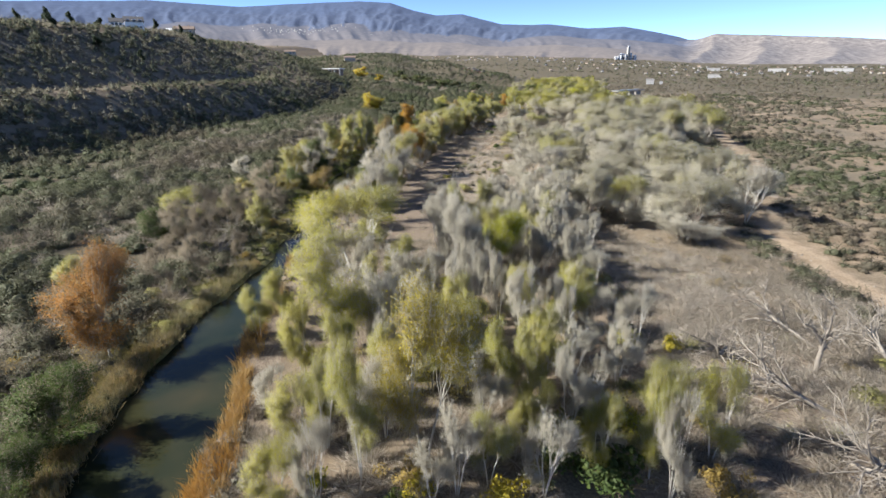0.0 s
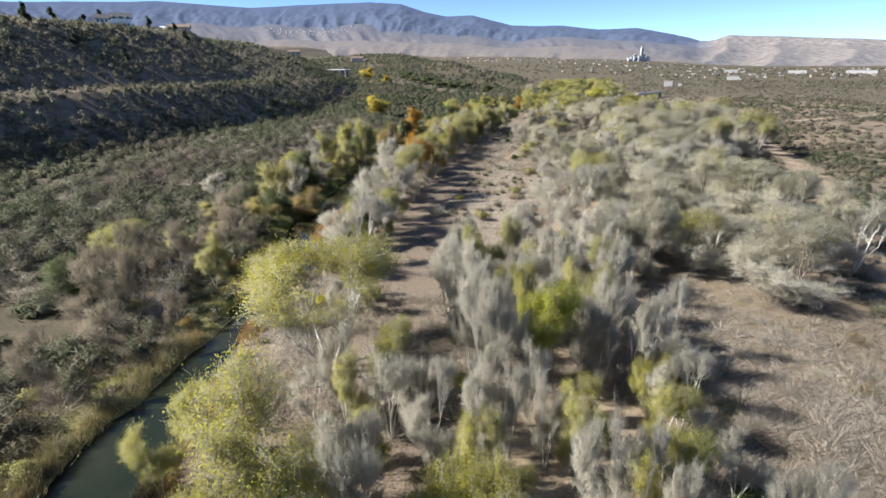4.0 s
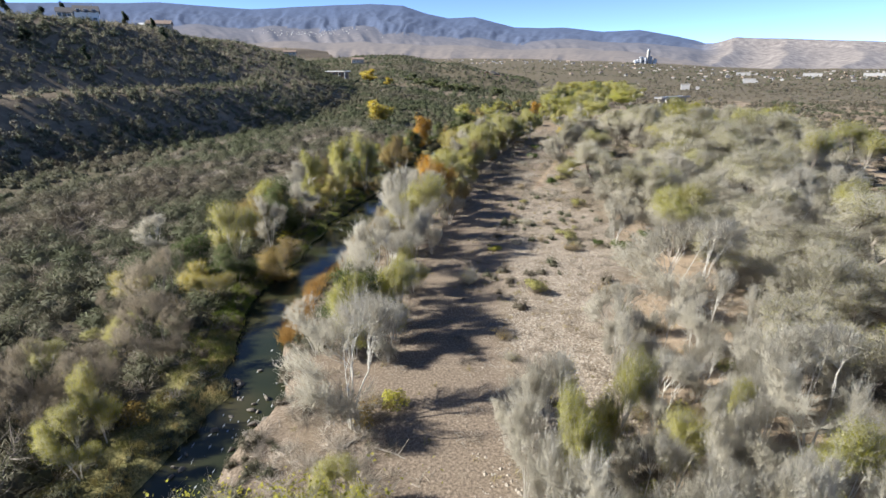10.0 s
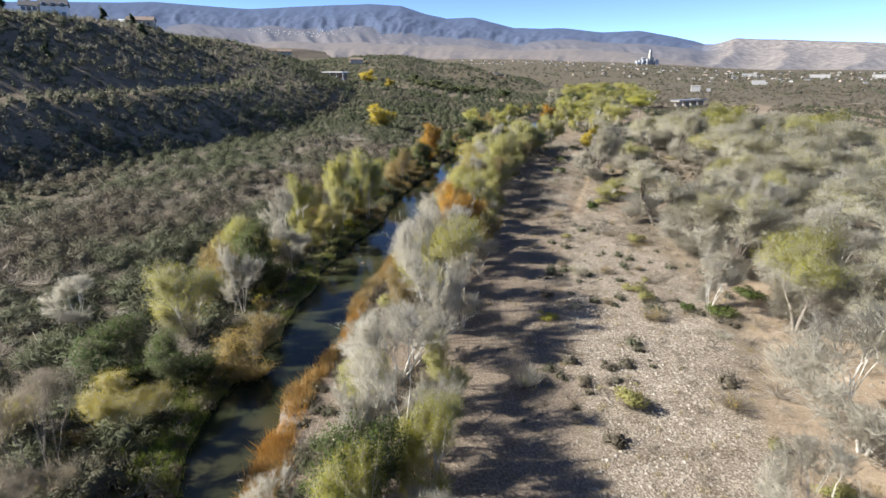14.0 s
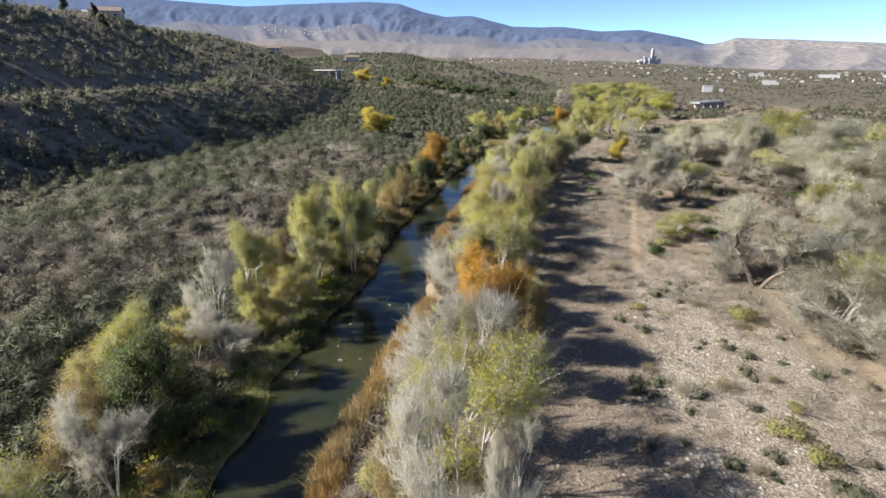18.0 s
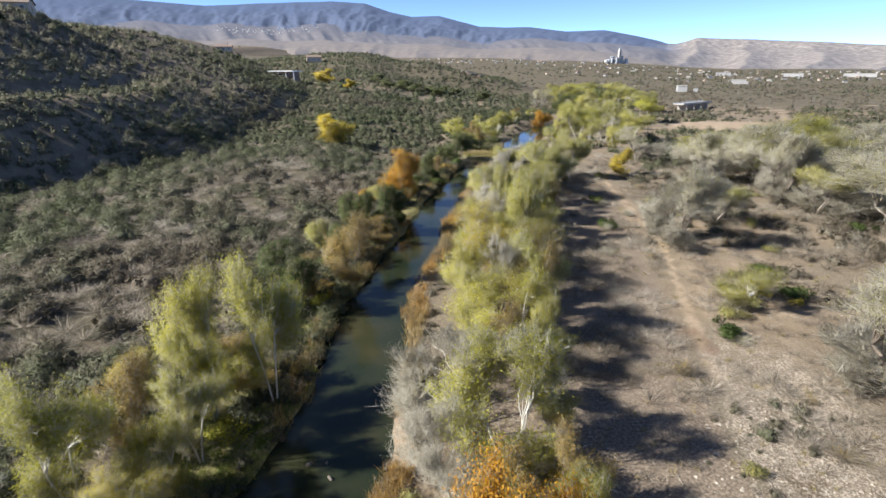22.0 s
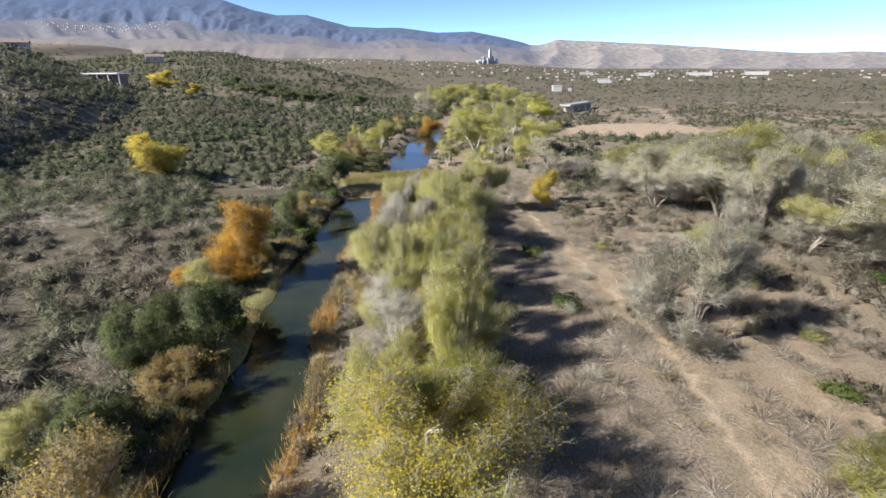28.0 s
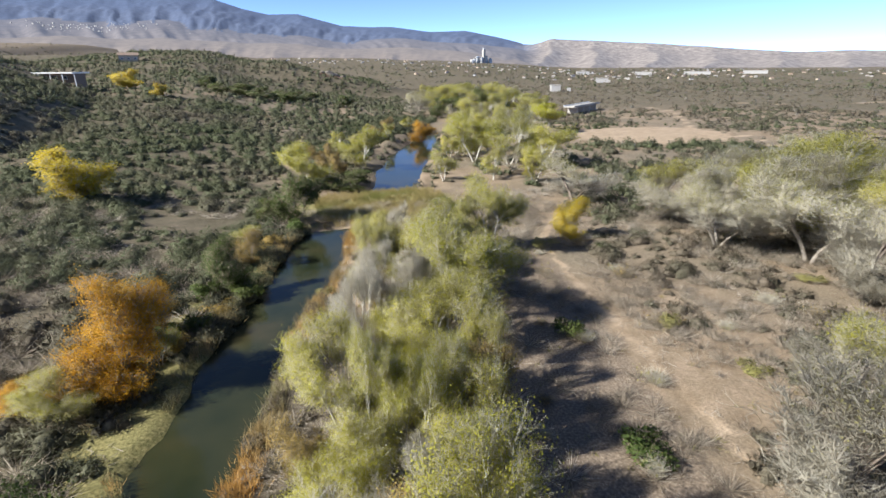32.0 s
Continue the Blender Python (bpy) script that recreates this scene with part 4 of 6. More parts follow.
def bed_l(y):
    return float(poly(y, [30, 62, 102, 135, 144, 175, 190, 250, 285], [20, -1, -3, 1.5, 4, 10, 12, 34, 44]))


def lerp(a, b, t):
    return a + (b - a) * t


thicket(["bare", "bare", "sparse", "bare", "lime", "sparse"], 62, lambda u, v: (lerp(-9, 24, u), lerp(27, 60, v)), (5.0, 9), (2.8, 4.4), 0.27)
thicket(["bare", "bare", "bare", "sparse"], 40, lambda u, v: (lerp(5.5, 25, u), lerp(60, 86, v)), (6.5, 10), (3.2, 4.8), 0.27)
thicket(["bare", "bare"], 10, lambda u, v: (lerp(16, 30, u), lerp(82, 100, v)), (6, 9), (4.0, 7.0))
thicket(["bare", "sparse"], 4, lambda u, v: (lerp(-8, -2, u), lerp(72, 84, v)), (3.5, 5), (2.5, 3.5))
thicket(["bare", "sparse", "sparse", "lime", "tan"], 44, lambda u, v: (lambda y: (lerp(bank_r(y) + 6.5, bed_l(y) - 0.5, u), y))(lerp(98, 172, v)), (6, 9), (4.0, 6.0), 0.32)
thicket(["sparse", "lime", "sparse", "bare", "tan"], 60, lambda u, v: (lambda y: (lerp(bank_r(y) + 6.5, bed_l(y) - 1, u), y))(lerp(172, 254, v)), (6.5, 11), (4.5, 7.5), 0.25)
thicket(["bare", "sparse", "bare"], 14, lambda u, v: (lambda y: (bank_l(y) - lerp(4, 20, u), y))(lerp(58, 105, v)), (4, 7), (3, 5))
thicket(["sparse", "gold", "tan", "lime", "bare"], 15, lambda u, v: (lambda y: (bank_l(y) - lerp(3, 11, u), y))(lerp(105, 172, v)), (5, 9), (4, 6.5), 0.28)
thicket(["willow", "tan", "willow", "sparse"], 16, lambda u, v: (lambda y: (bank_l(y) - lerp(2, 9, u), y))(lerp(172, 282, v)), (4, 7.5), (4, 6.5), 0.28)
thicket(["round", "pale", "bare", "yellowtop", "round"], 42, lambda u, v: (lambda y: (lerp(30 + (y - 80) * 0.06, 62 + (y - 80) * 0.18, u), y))(lerp(84, 168, v)), (7.5, 11), (8, 13), 0.3)
thicket(["yellowtop", "round", "pale", "yellowtop"], 34, lambda u, v: (lambda y: (lerp(58 + (y - 165) * 0.12, 100 + (y - 165) * 0.35, u), y))(lerp(165, 262, v)), (9, 13), (10, 16), 0.3)
thicket(["sparse", "pale", "sparse", "lime"], 40, lambda u, v: (lambda y: (float(poly(y, POOL_Y, POOL_R)) + lerp(6, 36, u), y))(lerp(290, 420, v)), (6.5, 9.5), (6, 9), 0.28)
thicket(["pale", "sparse", "lime", "sparse", "willow"], 36, lambda u, v: (lambda y: (lerp(70, 150, u) + (y - 420) * 0.35, y))(lerp(410, 600, v)), (9, 13), (10, 16), 0.3)
thicket(["lime", "sparse", "tan", "willow"], 14, lambda u, v: (lambda y: (float(poly(y, POOL_Y, POOL_L)) - lerp(5, 20, u), y))(lerp(300, 395, v)), (4, 6.5), (4.5, 7), 0.3)
thicket(["conifer"], 12, lambda u, v: (lerp(-165, -118, u), lerp(225, 345, v)), (4.5, 7.5), (3, 5))
thicket(["conifer"], 6, lambda u, v: (lerp(-230, -160, u), lerp(250, 330, v)), (4.5, 7.5), (3, 5))
thicket(["willow"], 10, lambda u, v: (lerp(-20, 55, u), lerp(470, 510, v)), (5, 7), (10, 14), 0.3)


# ---- shrubs ----
def shrub_mesh(seed, wood, leaf, n_twig, n_leaf, size, twig_w=0.025, up=0.5):
    """A shrub 2 m tall and 3 m wide."""
    rng = np.random.RandomState(seed)
    k = 9
    cent = np.stack([rng.normal(size=k) * 0.62, rng.normal(size=k) * 0.62, 0.75 + 0.6 * rng.rand(k)], 1)
    who = rng.randint(k, size=n_leaf)
    p = cent[who] + unit(rng.normal(size=(n_leaf, 3))) * (0.62 * rng.rand(n_leaf)[:, None] ** 0.35) * np.array([1, 1, 0.85])
    p[:, 2] = np.abs(p[:, 2] - 0.05) + 0.05
    v, f = flakes(rng, p, size * (0.6 + 0.8 * rng.rand(n_leaf)))
    foot = rng.normal(size=(n_twig, 3)) * np.array([0.2, 0.2, 0.0])
    way = unit(rng.normal(size=(n_twig, 3)) * np.array([0.75, 0.75, 0.3]) + np.array([0, 0, 0.5 + up]))
    foot = foot + way * (rng.rand(n_twig) * 0.9)[:, None]
    tv, tf = slivers(rng, foot, way, 0.7 + 0.8 * rng.rand(n_twig), twig_w * (0.7 + 0.7 * rng.rand(n_twig)))
    return mesh_of("woody_frame", tv, tf, [wood]), (leafy("foliage", v, f, leaf, np.array([0, 0, 0.5]), rng) if n_leaf else None)


SHRUBS = {
    "grey": ([shrub_mesh(i, M_TWIG_SILVER, M_LEAF_PALE, 620, 60, 0.12, 0.026, 0.8) for i in range(3)], "low grey leafless brush with fine upright twigs"),
    "drab": ([shrub_mesh(10 + i, M_TWIG_TAN, M_LEAF_TAN, 640, 120, 0.11, 0.026) for i in range(3)], "dry tan-brown brush on the sandy ground"),
    "olive": ([shrub_mesh(20 + i, M_TWIG_TAN, M_LEAF_PALE, 360, 900, 0.13) for i in range(3)], "rounded grey-olive desert shrub on dry ground"),
    "green": ([shrub_mesh(30 + i, M_TWIG_TAN, M_LEAF_GREEN, 200, 1200, 0.15) for i in range(3)], "dense dark green shrub on sandy ground"),
    "yellow": ([shrub_mesh(40 + i, M_TWIG_TAN, M_LEAF_GOLD, 200, 1000, 0.13) for i in range(2)], "small yellow-leaved shrub among dry brush"),
    "rust": ([shrub_mesh(50 + i, M_TWIG_TAN, M_LEAF_TAN, 260, 900, 0.13) for i in range(2)], "ochre-brown shrub on the stream bank"),
    "lime": ([shrub_mesh(60 + i, M_TWIG_TAN, M_LEAF_LIME, 240, 900, 0.13) for i in range(2)], "yellow-green leafy shrub among grey brush"),
}
shrub_count = [0]


def shrub(kind, x, y, h, w):
    i = shrub_count[0] = shrub_count[0] + 1
    protos, label = SHRUBS[kind]
    stem, leaf = protos[i % len(protos)]
    e = thing("shrub", put(x, y, (w / 3, w / 3, h / 2), i * 1.9, 0.04), label, "shrub", "shrubs on the valley floor")
    child("woody_frame", stem, e)
    if leaf:
        child("foliage", leaf, e)


def shrubs(kinds, n, where, h, w):
    for _ in range(n):
        for _ in range(30):
            x, y = where(fill.random(), fill.random())
            if float(inside_stream(np.array([x]), np.array([y]))[0]) < -0.3:
                shrub(fill.choice(kinds), x, y, fill.uniform(*h), fill.uniform(*w))
                break


# shrubs that stand out one by one
shrub("yellow", 2.6, 28.1, 2.4, 2.6)
shrub("yellow", 8.1, 27.4, 2.0, 3.0)
shrub("lime", 23.4, 45.9, 2.6, 2.6)
shrub("yellow", 27.3, 44.6, 2.0, 2.4)
shrub("rust", 24.4, 33.8, 1.8, 2.2)
shrub("rust", 22.7, 27.6, 1.8, 2.4)
shrub("olive", 17.9, 34.1, 2.6, 4.0)
shrub("green", 16.2, 28.4, 3.0, 5.0)
shrub("green", 12.5, 30.5, 2.4, 3.6)
shrub("olive", 14.5, 33.0, 2.8, 4.0)
shrub("olive", 12.7, 112.8, 2.2, 3.0)
shrub("grey", 4.7, 116.0, 2.6, 3.0)
shrub("drab", 21.2, 112.5, 1.5, 3.0)
shrub("green", 25.9, 129.8, 1.2, 1.8)
shrub("olive", 34.0, 181.0, 2.4, 4.5)
shrub("yellow", 37.0, 183.0, 1.6, 2.4)
shrub("yellow", 40.0, 180.5, 1.2, 1.8)
shrub("grey", 16.5, 141.0, 2.0, 3.0)
shrub("olive", 22.0, 133.0, 1.6, 2.6)
shrub("lime", 9.5, 128.5, 0.9, 2.2)
shrubs(["drab", "grey", "drab", "olive"], 21, lambda u, v: (lerp(24, 48, u), lerp(24, 70, v)), (0.7, 1.5), (2.2, 4.0))
shrubs(["drab", "olive", "lime", "rust", "green"], 24, lambda u, v: (lerp(-9, 24, u), lerp(26, 62, v)), (1.0, 2.4), (1.8, 3.4))
shrubs(["drab", "grey", "olive"], 15, lambda u, v: (lerp(5, 24, u), lerp(60, 100, v)), (0.8, 1.8), (1.6, 3.0))
shrubs(["olive", "drab", "grey", "drab"], 21, lambda u, v: (lambda y: (lerp(bed_l(y) + 8, 33, u), y))(lerp(98, 172, v)), (0.5, 1.3), (1.2, 2.8))
shrubs(["drab", "olive", "rust", "lime"], 20, lambda u, v: (lambda y: (lerp(bank_r(y) + 0.6, bed_l(y) + 1, u), y))(lerp(66, 200, v)), (0.9, 1.9), (1.8, 3.2))
shrubs(["drab", "olive", "rust", "drab"], 20, lambda u, v: (lambda y: (lerp(bank_r(y) + 0.8, bed_l(y) + 2, u), y))(lerp(195, 285, v)), (0.9, 2.0), (2.0, 3.6))
shrubs(["drab", "drab", "olive", "rust"], 23, lambda u, v: (lambda y: (bank_l(y) - lerp(1.2, 14, u), y))(lerp(40, 110, v)), (0.8, 1.8), (2.0, 3.6))
shrubs(["olive", "rust", "green", "lime", "drab"], 21, lambda u, v: (lambda y: (bank_l(y) - lerp(0.6, 10, u), y))(lerp(105, 200, v)), (1.0, 2.2), (2.0, 3.6))
shrubs(["green", "olive", "rust", "green"], 18, lambda u, v: (lambda y: (bank_l(y) - lerp(0.3, 8, u), y))(lerp(196, 280, v)), (1.2, 2.6), (2.2, 4.0))
shrubs(["drab", "olive", "drab", "grey", "green"], 42, lambda u, v: (lambda y: (lerp(bed_l(y) + 9, 74, u), y))(lerp(166, 262, v)), (0.9, 2.0), (2.0, 4.2))
shrubs(["drab", "drab", "grey"], 18, lambda u, v: (lambda y: (lerp(bed_l(y), bed_l(y) + 10, u), y))(lerp(172, 260, v)), (0.5, 1.0), (1.4, 2.8))
shrubs(["olive", "drab", "green"], 14, lambda u, v: (lerp(20, 62, u), lerp(78, 165, v)), (0.9, 2.0), (2.0, 4.0))


# ---- scrub cover, joined ----
def scrub_proto(seed, n, length, width, clumps=3):
    """A rounded shrub of unit size: a few lobes, each a dense heart with thin shoots standing out of it."""
    rng = np.random.RandomState(seed)
    turn = rng.rand() * 6.283 + np.arange(clumps) * 2.4
    off = np.where(np.arange(clumps) == 0, 0.0 if clumps > 1 else 0.05, 0.38 + 0.16 * rng.rand(clumps))
    size = np.where(np.arange(clumps) == 0, 0.62, 0.36 + 0.14 * rng.rand(clumps))
    tall = np.where(np.arange(clumps) == 0, 0.84, 0.45 + 0.30 * rng.rand(clumps))
    cx, cy = off * np.cos(turn), off * np.sin(turn)
    who = rng.choice(clumps, size=n, p=size ** 2 / (size ** 2).sum())
    d = unit(rng.normal(size=(n, 3)))
    d[:, 2] = np.abs(d[:, 2])
    rad = (0.50 + 0.62 * rng.rand(n) ** 0.6)[:, None]
    p = np.stack([cx[who], cy[who], 0 * cx[who]], 1) + d * rad * np.stack([size[who], size[who], tall[who]], 1)
    way = unit(d * 0.6 + rng.normal(size=(n, 3)) * 0.8 + np.array([0, 0, 0.15]))
    ln = length * (0.5 + 0.8 * rng.rand(n))
    side = unit(np.cross(way, rng.normal(size=(n, 3)))) * (width / 2)
    p = p - way * (0.35 * ln)[:, None]
    shoots = np.stack([p - side, p + side, p + way * ln[:, None]], 1)
    # the dense heart of each lobe
    ring = np.arange(8) * np.pi / 4
    domes = []
    for c in range(clumps):
        r, h = size[c] * 0.52, tall[c] * 0.50
        low, top = [np.stack([cx[c] + q * r * np.cos(ring + 0.4 * m), cy[c] + q * r * np.sin(ring + 0.4 * m), np.full(8, z * h)], 1) + rng.normal(size=(8, 3)) * 0.035
                    for m, (q, z) in enumerate(((1.0, 0.12), (0.74, 0.70)))]
        peak_ = np.array([cx[c], cy[c], h])
        for i in range(8):
            j = (i + 1) % 8
            domes += [(low[i], low[j], top[i]), (low[j], top[j], top[i]), (top[i], top[j], peak_)]
    return np.concatenate([np.array(domes), shoots])


def scatter(name, protos, x, y, width, tall, tint, mat, label, category, soft=0.0):
    """Plants or stones in one mesh. soft: how far a plant is lit as one rounded mass."""
    rng = np.random.RandomState(len(x))
    z, turn, which = height(x, y), rng.rand(len(x)) * 6.283, rng.randint(len(protos), size=len(x))
    vs, ts, ns = [], [], []
    for k, pv in enumerate(protos):
        s = np.where(which == k)[0]
        if not len(s):
            continue
        c, n = np.cos(turn[s])[:, None, None], np.sin(turn[s])[:, None, None]
        w, t = (width[s] / 2)[:, None, None], tall[s][:, None, None]
        px, py, pz = pv[None, :, :, 0], pv[None, :, :, 1], pv[None, :, :, 2]
        q = np.stack([(px * c - py * n) * w, (px * n + py * c) * w, pz * t + 0 * px * c], -1)
        if soft:
            loose = soft * 0.6 * rng.normal(size=(q.shape[0], q.shape[1], 1, 3))
            area = np.linalg.norm(np.cross(pv[:, 1] - pv[:, 0], pv[:, 2] - pv[:, 0]), axis=1)
            loose *= np.where(area > 0.02, 0.3, 1.0)[None, :, None, None]
            ns.append(unit(q - np.array([0, 0, 0.1]) * t[..., None] + loose).reshape(-1, 3))
        q = q + np.stack([x[s], y[s], z[s]], -1)[:, None, None, :]
        vs.append(q.reshape(-1, 3))
        ts.append(np.repeat(tint[s], pv.shape[0] * 3))
    v = np.concatenate(vs)
    f = np.arange(len(v)).reshape(-1, 3)
    nn = np.concatenate(ns) if soft else None
    me = mesh_of(name, v, turned(v, f, nn) if soft else f, [mat], tint=np.concatenate(ts), soft=nn)
    return tagged(new(name, me), label, category, kind="stuff")


def places(seed, n, x0, x1, y0, y1, keep):
    rng = np.random.RandomState(seed)
    x, y = x0 + (x1 - x0) * rng.rand(n), y0 + (y1 - y0) * rng.rand(n)
    ok = rng.rand(n) < keep(x, y)
    return x[ok], y[ok], np.random.RandomState(seed + 1)


def foot_x(y):
    return poly(y, FOOT_Y, FOOT_X)


def dress(name, seed, n, area, keep, protos, width, ratio, mat, label, tint=(0.0, 0.72), category="scrub"):
    x, y, rng = places(seed, n, *area, keep)
    w = width[0] * 0.7 + (width[1] * 1.1 - width[0] * 0.7) * rng.rand(len(x)) ** 1.7
    patch = fbm(x, y, 26, 2, 3)
    tn = np.clip(tint[0] + (tint[1] - tint[0]) * (1.5 * (patch - 0.5) + 0.5 + 0.45 * (rng.rand(len(x)) - 0.5)), 0, 1)
    return scatter(name, protos, x, y, w, w * (ratio[0] + (ratio[1] - ratio[0]) * rng.rand(len(x))), tn, mat, label, category, 0.55)


FINE = [scrub_proto(i, 270, 0.27, 0.038, 4) for i in range(4)]
MID = [scrub_proto(10 + i, 120, 0.32, 0.06, 3) for i in range(4)]
HILLY = [scrub_proto(60 + i, 40, 0.38, 0.10, 2) for i in range(4)]
ROUGH = [scrub_proto(20 + i, 28, 0.42, 0.13, 1) for i in range(4)]


def left_plain(x, y):
    l = poly(y, BANK_Y, BANK_L)
    open_ = 0.5 + 1.9 * (fbm(x, y, 14, 3, 3) - 0.28)
    return step(1.5, 7, l - x) * step(-16, -8, x - foot_x(y)) * np.clip(open_, 0.12, 1) * step(3, 8, np.hypot((x + 5) * 0.6, y - 281)) * step(3, 6, np.hypot((x + 42) * 0.5, y - 72))


dress("scrub", 1, 3000, (-72, -24, 20, 175), left_plain, FINE, (2.6, 6.0), (0.36, 0.56), M_SCRUB, "dense grey-olive scrub covering the plain below the hill", (0.0, 0.6))
dress("scrub", 3, 3300, (-72, 20, 175, 300), left_plain, FINE, (2.4, 5.6), (0.36, 0.56), M_SCRUB, "dense grey-olive scrub beside the stream", (0.0, 0.6))
dress("scrub", 5, 3200, (-130, -70, 30, 240), left_plain, MID, (2.6, 4.6), (0.4, 0.6), M_SCRUB, "grey-olive scrub at the foot of the hill", (0.0, 0.6))


def far_left(x, y):
    pl = poly(y, [300, 320, 345, 363, 385, 420, 600], [24, 33, 42, 52, 66, 90, 120])
    return step(2, 8, pl - x) * step(-8, 2, x - foot_x(y)) * np.clip(0.55 + 1.8 * (fbm(x, y, 22, 1, 3) - 0.3), 0.12, 1) * step(16, 24, np.hypot(x - 70, y - 665))


dress("scrub", 7, 7500, (-110, 90, 300, 440), far_left, MID, (2.6, 5.0), (0.36, 0.52), M_SCRUB, "olive scrub beyond the pool", (0.0, 0.5))
dress("scrub", 9, 8500, (-170, 170, 440, 760), far_left, ROUGH, (3.5, 7.0), (0.34, 0.5), M_SCRUB, "distant olive scrub on the valley floor", (0.0, 0.5))


def right_plain(x, y):
    edge = poly(y, [20, 60, 120, 170, 200, 262, 300, 420], [46, 50, 62, 78, 92, 112, 108, 128])
    lines = np.minimum(near_line(x, y, TRACK), np.minimum(near_line(x, y, FAR_TRACK), np.minimum(near_line(x, y, FAR_TRACK_B), near_line(x, y, FAR_TRACK_C))))
    thick = 0.9 * step(34, 12, np.abs(x - edge - 16)) * step(30, 60, y)
    dens = np.clip(0.36 + thick + 1.6 * (fbm(x, y, 18, 0, 3) - 0.52), 0.05, 1)
    return step(-2, 4, x - edge) * step(2.0, 4.5, lines) * step(20, 30, np.hypot((x - 143) * 0.8, y - 345)) * dens


dress("scrub", 11, 5600, (46, 150, 24, 210), right_plain, FINE, (1.8, 4.0), (0.38, 0.55), M_SCRUB, "scattered scrub on the sandy flat", (0.0, 0.75))
dress("scrub", 13, 6500, (90, 300, 200, 430), right_plain, MID, (2.2, 4.6), (0.34, 0.5), M_SCRUB, "scrub and thickets on the sandy flat", (0.0, 0.75))
dress("scrub", 15, 15000, (150, 620, 60, 760), right_plain, ROUGH, (3.0, 6.0), (0.3, 0.45), M_SCRUB, "distant scrub on the sandy flat", (0.3, 1.0))


def hill(x, y):
    s = foot_x(y) - x
    return step(-2, 4, s) * np.clip(0.9 + 1.8 * (fbm(x, y, 13, 2, 3) - 0.45), 0.2, 1) * (1 - 0.55 * step(26, 29, s) * step(36.5, 34.5, s)) * (1 - 0.55 * step(35, 36.5, s) * step(41, 39, s))


dress("hill_scrub", 17, 17000, (-190, -52, 120, 430), hill, HILLY, (1.5, 3.6), (0.5, 0.8), M_HILLSCRUB, "dark desert bushes dotting the hillside", (0.2, 1))
dress("hill_scrub", 18, 3200, (-180, -54, 130, 420), lambda x, y: hill(x, y) * np.clip(3.0 * (fbm(x, y, 16, 0, 3) - 0.40), 0, 1), MID, (2.4, 4.6), (0.6, 0.85), M_HILLSCRUB, "clumps of dark juniper on the hillside", (0, 0.3))
dress("hill_scrub", 19, 2600, (-330, -100, 20, 700), hill, ROUGH, (1.6, 3.6), (0.45, 0.7), M_HILLSCRUB, "dark desert bushes on the upper hillside", (0, 1))


# far woods and orchards round the town
def town_green(x, y):
    r, a = np.hypot(x, y - 100), np.degrees(np.arctan2(x, y - 100))
    return np.clip(step(640, 760, r) * step(1680, 1500, r) * (0.35 + 0.9 * step(14, 22, a)) * (0.2 + 1.7 * (fbm(x, y, 120, 1, 3) - 0.35)), 0, 1)


dress("far_woods", 87, 9500, (-700, 1300, 520, 1500), lambda x, y: step(560, 680, np.hypot(x, y - 100)) * step(1600, 1300, np.hypot(x, y - 100)) * np.clip(0.35 + 1.4 * (fbm(x, y, 60, 2, 3) - 0.42), 0.05, 1), [scrub_proto(50 + i, 8, 0.5, 0.2, 1) for i in range(3)], (6, 16), (0.14, 0.26), M_SCRUB, "olive scrub covering the distant plain", (0.1, 0.6), "scrub")
dress("far_woods", 21, 8500, (-500, 1400, 560, 1750), town_green, [scrub_proto(40 + i, 8, 0.5, 0.2, 1) for i in range(3)], (5, 12), (0.35, 0.6), M_SCRUB, "dark trees among distant houses", (0.0, 0.9), "trees")


# ---- grass, reeds, litter and stones ----
def blades(seed, n, spread, tall, width):
    rng = np.random.RandomState(seed)
    at = np.stack([rng.normal(size=n) * spread, rng.normal(size=n) * spread, np.zeros(n)], 1)
    way = unit(np.stack([rng.normal(size=n) * 0.35, rng.normal(size=n) * 0.35, np.ones(n)], 1))
    side = unit(np.cross(way, rng.normal(size=(n, 3)))) * width
    return np.stack([at - side, at + side, at + way * (tall * (0.5 + 0.7 * rng.rand(n)))[:, None]], 1)


def along(seed, n, side, y0, y1, d0, d1):
    rng = np.random.RandomState(seed)
    y = y0 + (y1 - y0) * rng.rand(n)
    off = d0 + (d1 - d0) * rng.rand(n) ** 1.3
    x = poly(y, BANK_Y, BANK_R) + off if side > 0 else poly(y, BANK_Y, BANK_L) - off
    ok = (inside_stream(x, y) < 0.25) & (rng.rand(n) < np.clip(0.1 + 2.2 * (fbm(x, y, 11, 3, 3) - 0.3), 0, 1))
    return x[ok], y[ok], np.random.RandomState(seed + 5)


def tufts(name, seed, n, side, y0, y1, d0, d1, protos, size, tint, mat, label):
    x, y, rng = along(seed, n, side, y0, y1, d0, d1)
    s = size[0] + (size[1] - size[0]) * rng.rand(len(x))
    tn = np.clip(tint[0] + (tint[1] - tint[0]) * (fbm(x, y, 9, 1, 3) * 1.4 - 0.2 + 0.3 * (rng.rand(len(x)) - 0.5)), 0, 1)
    scatter(name, protos, x, y, 2 * s, s, tn, mat, label, "grass")


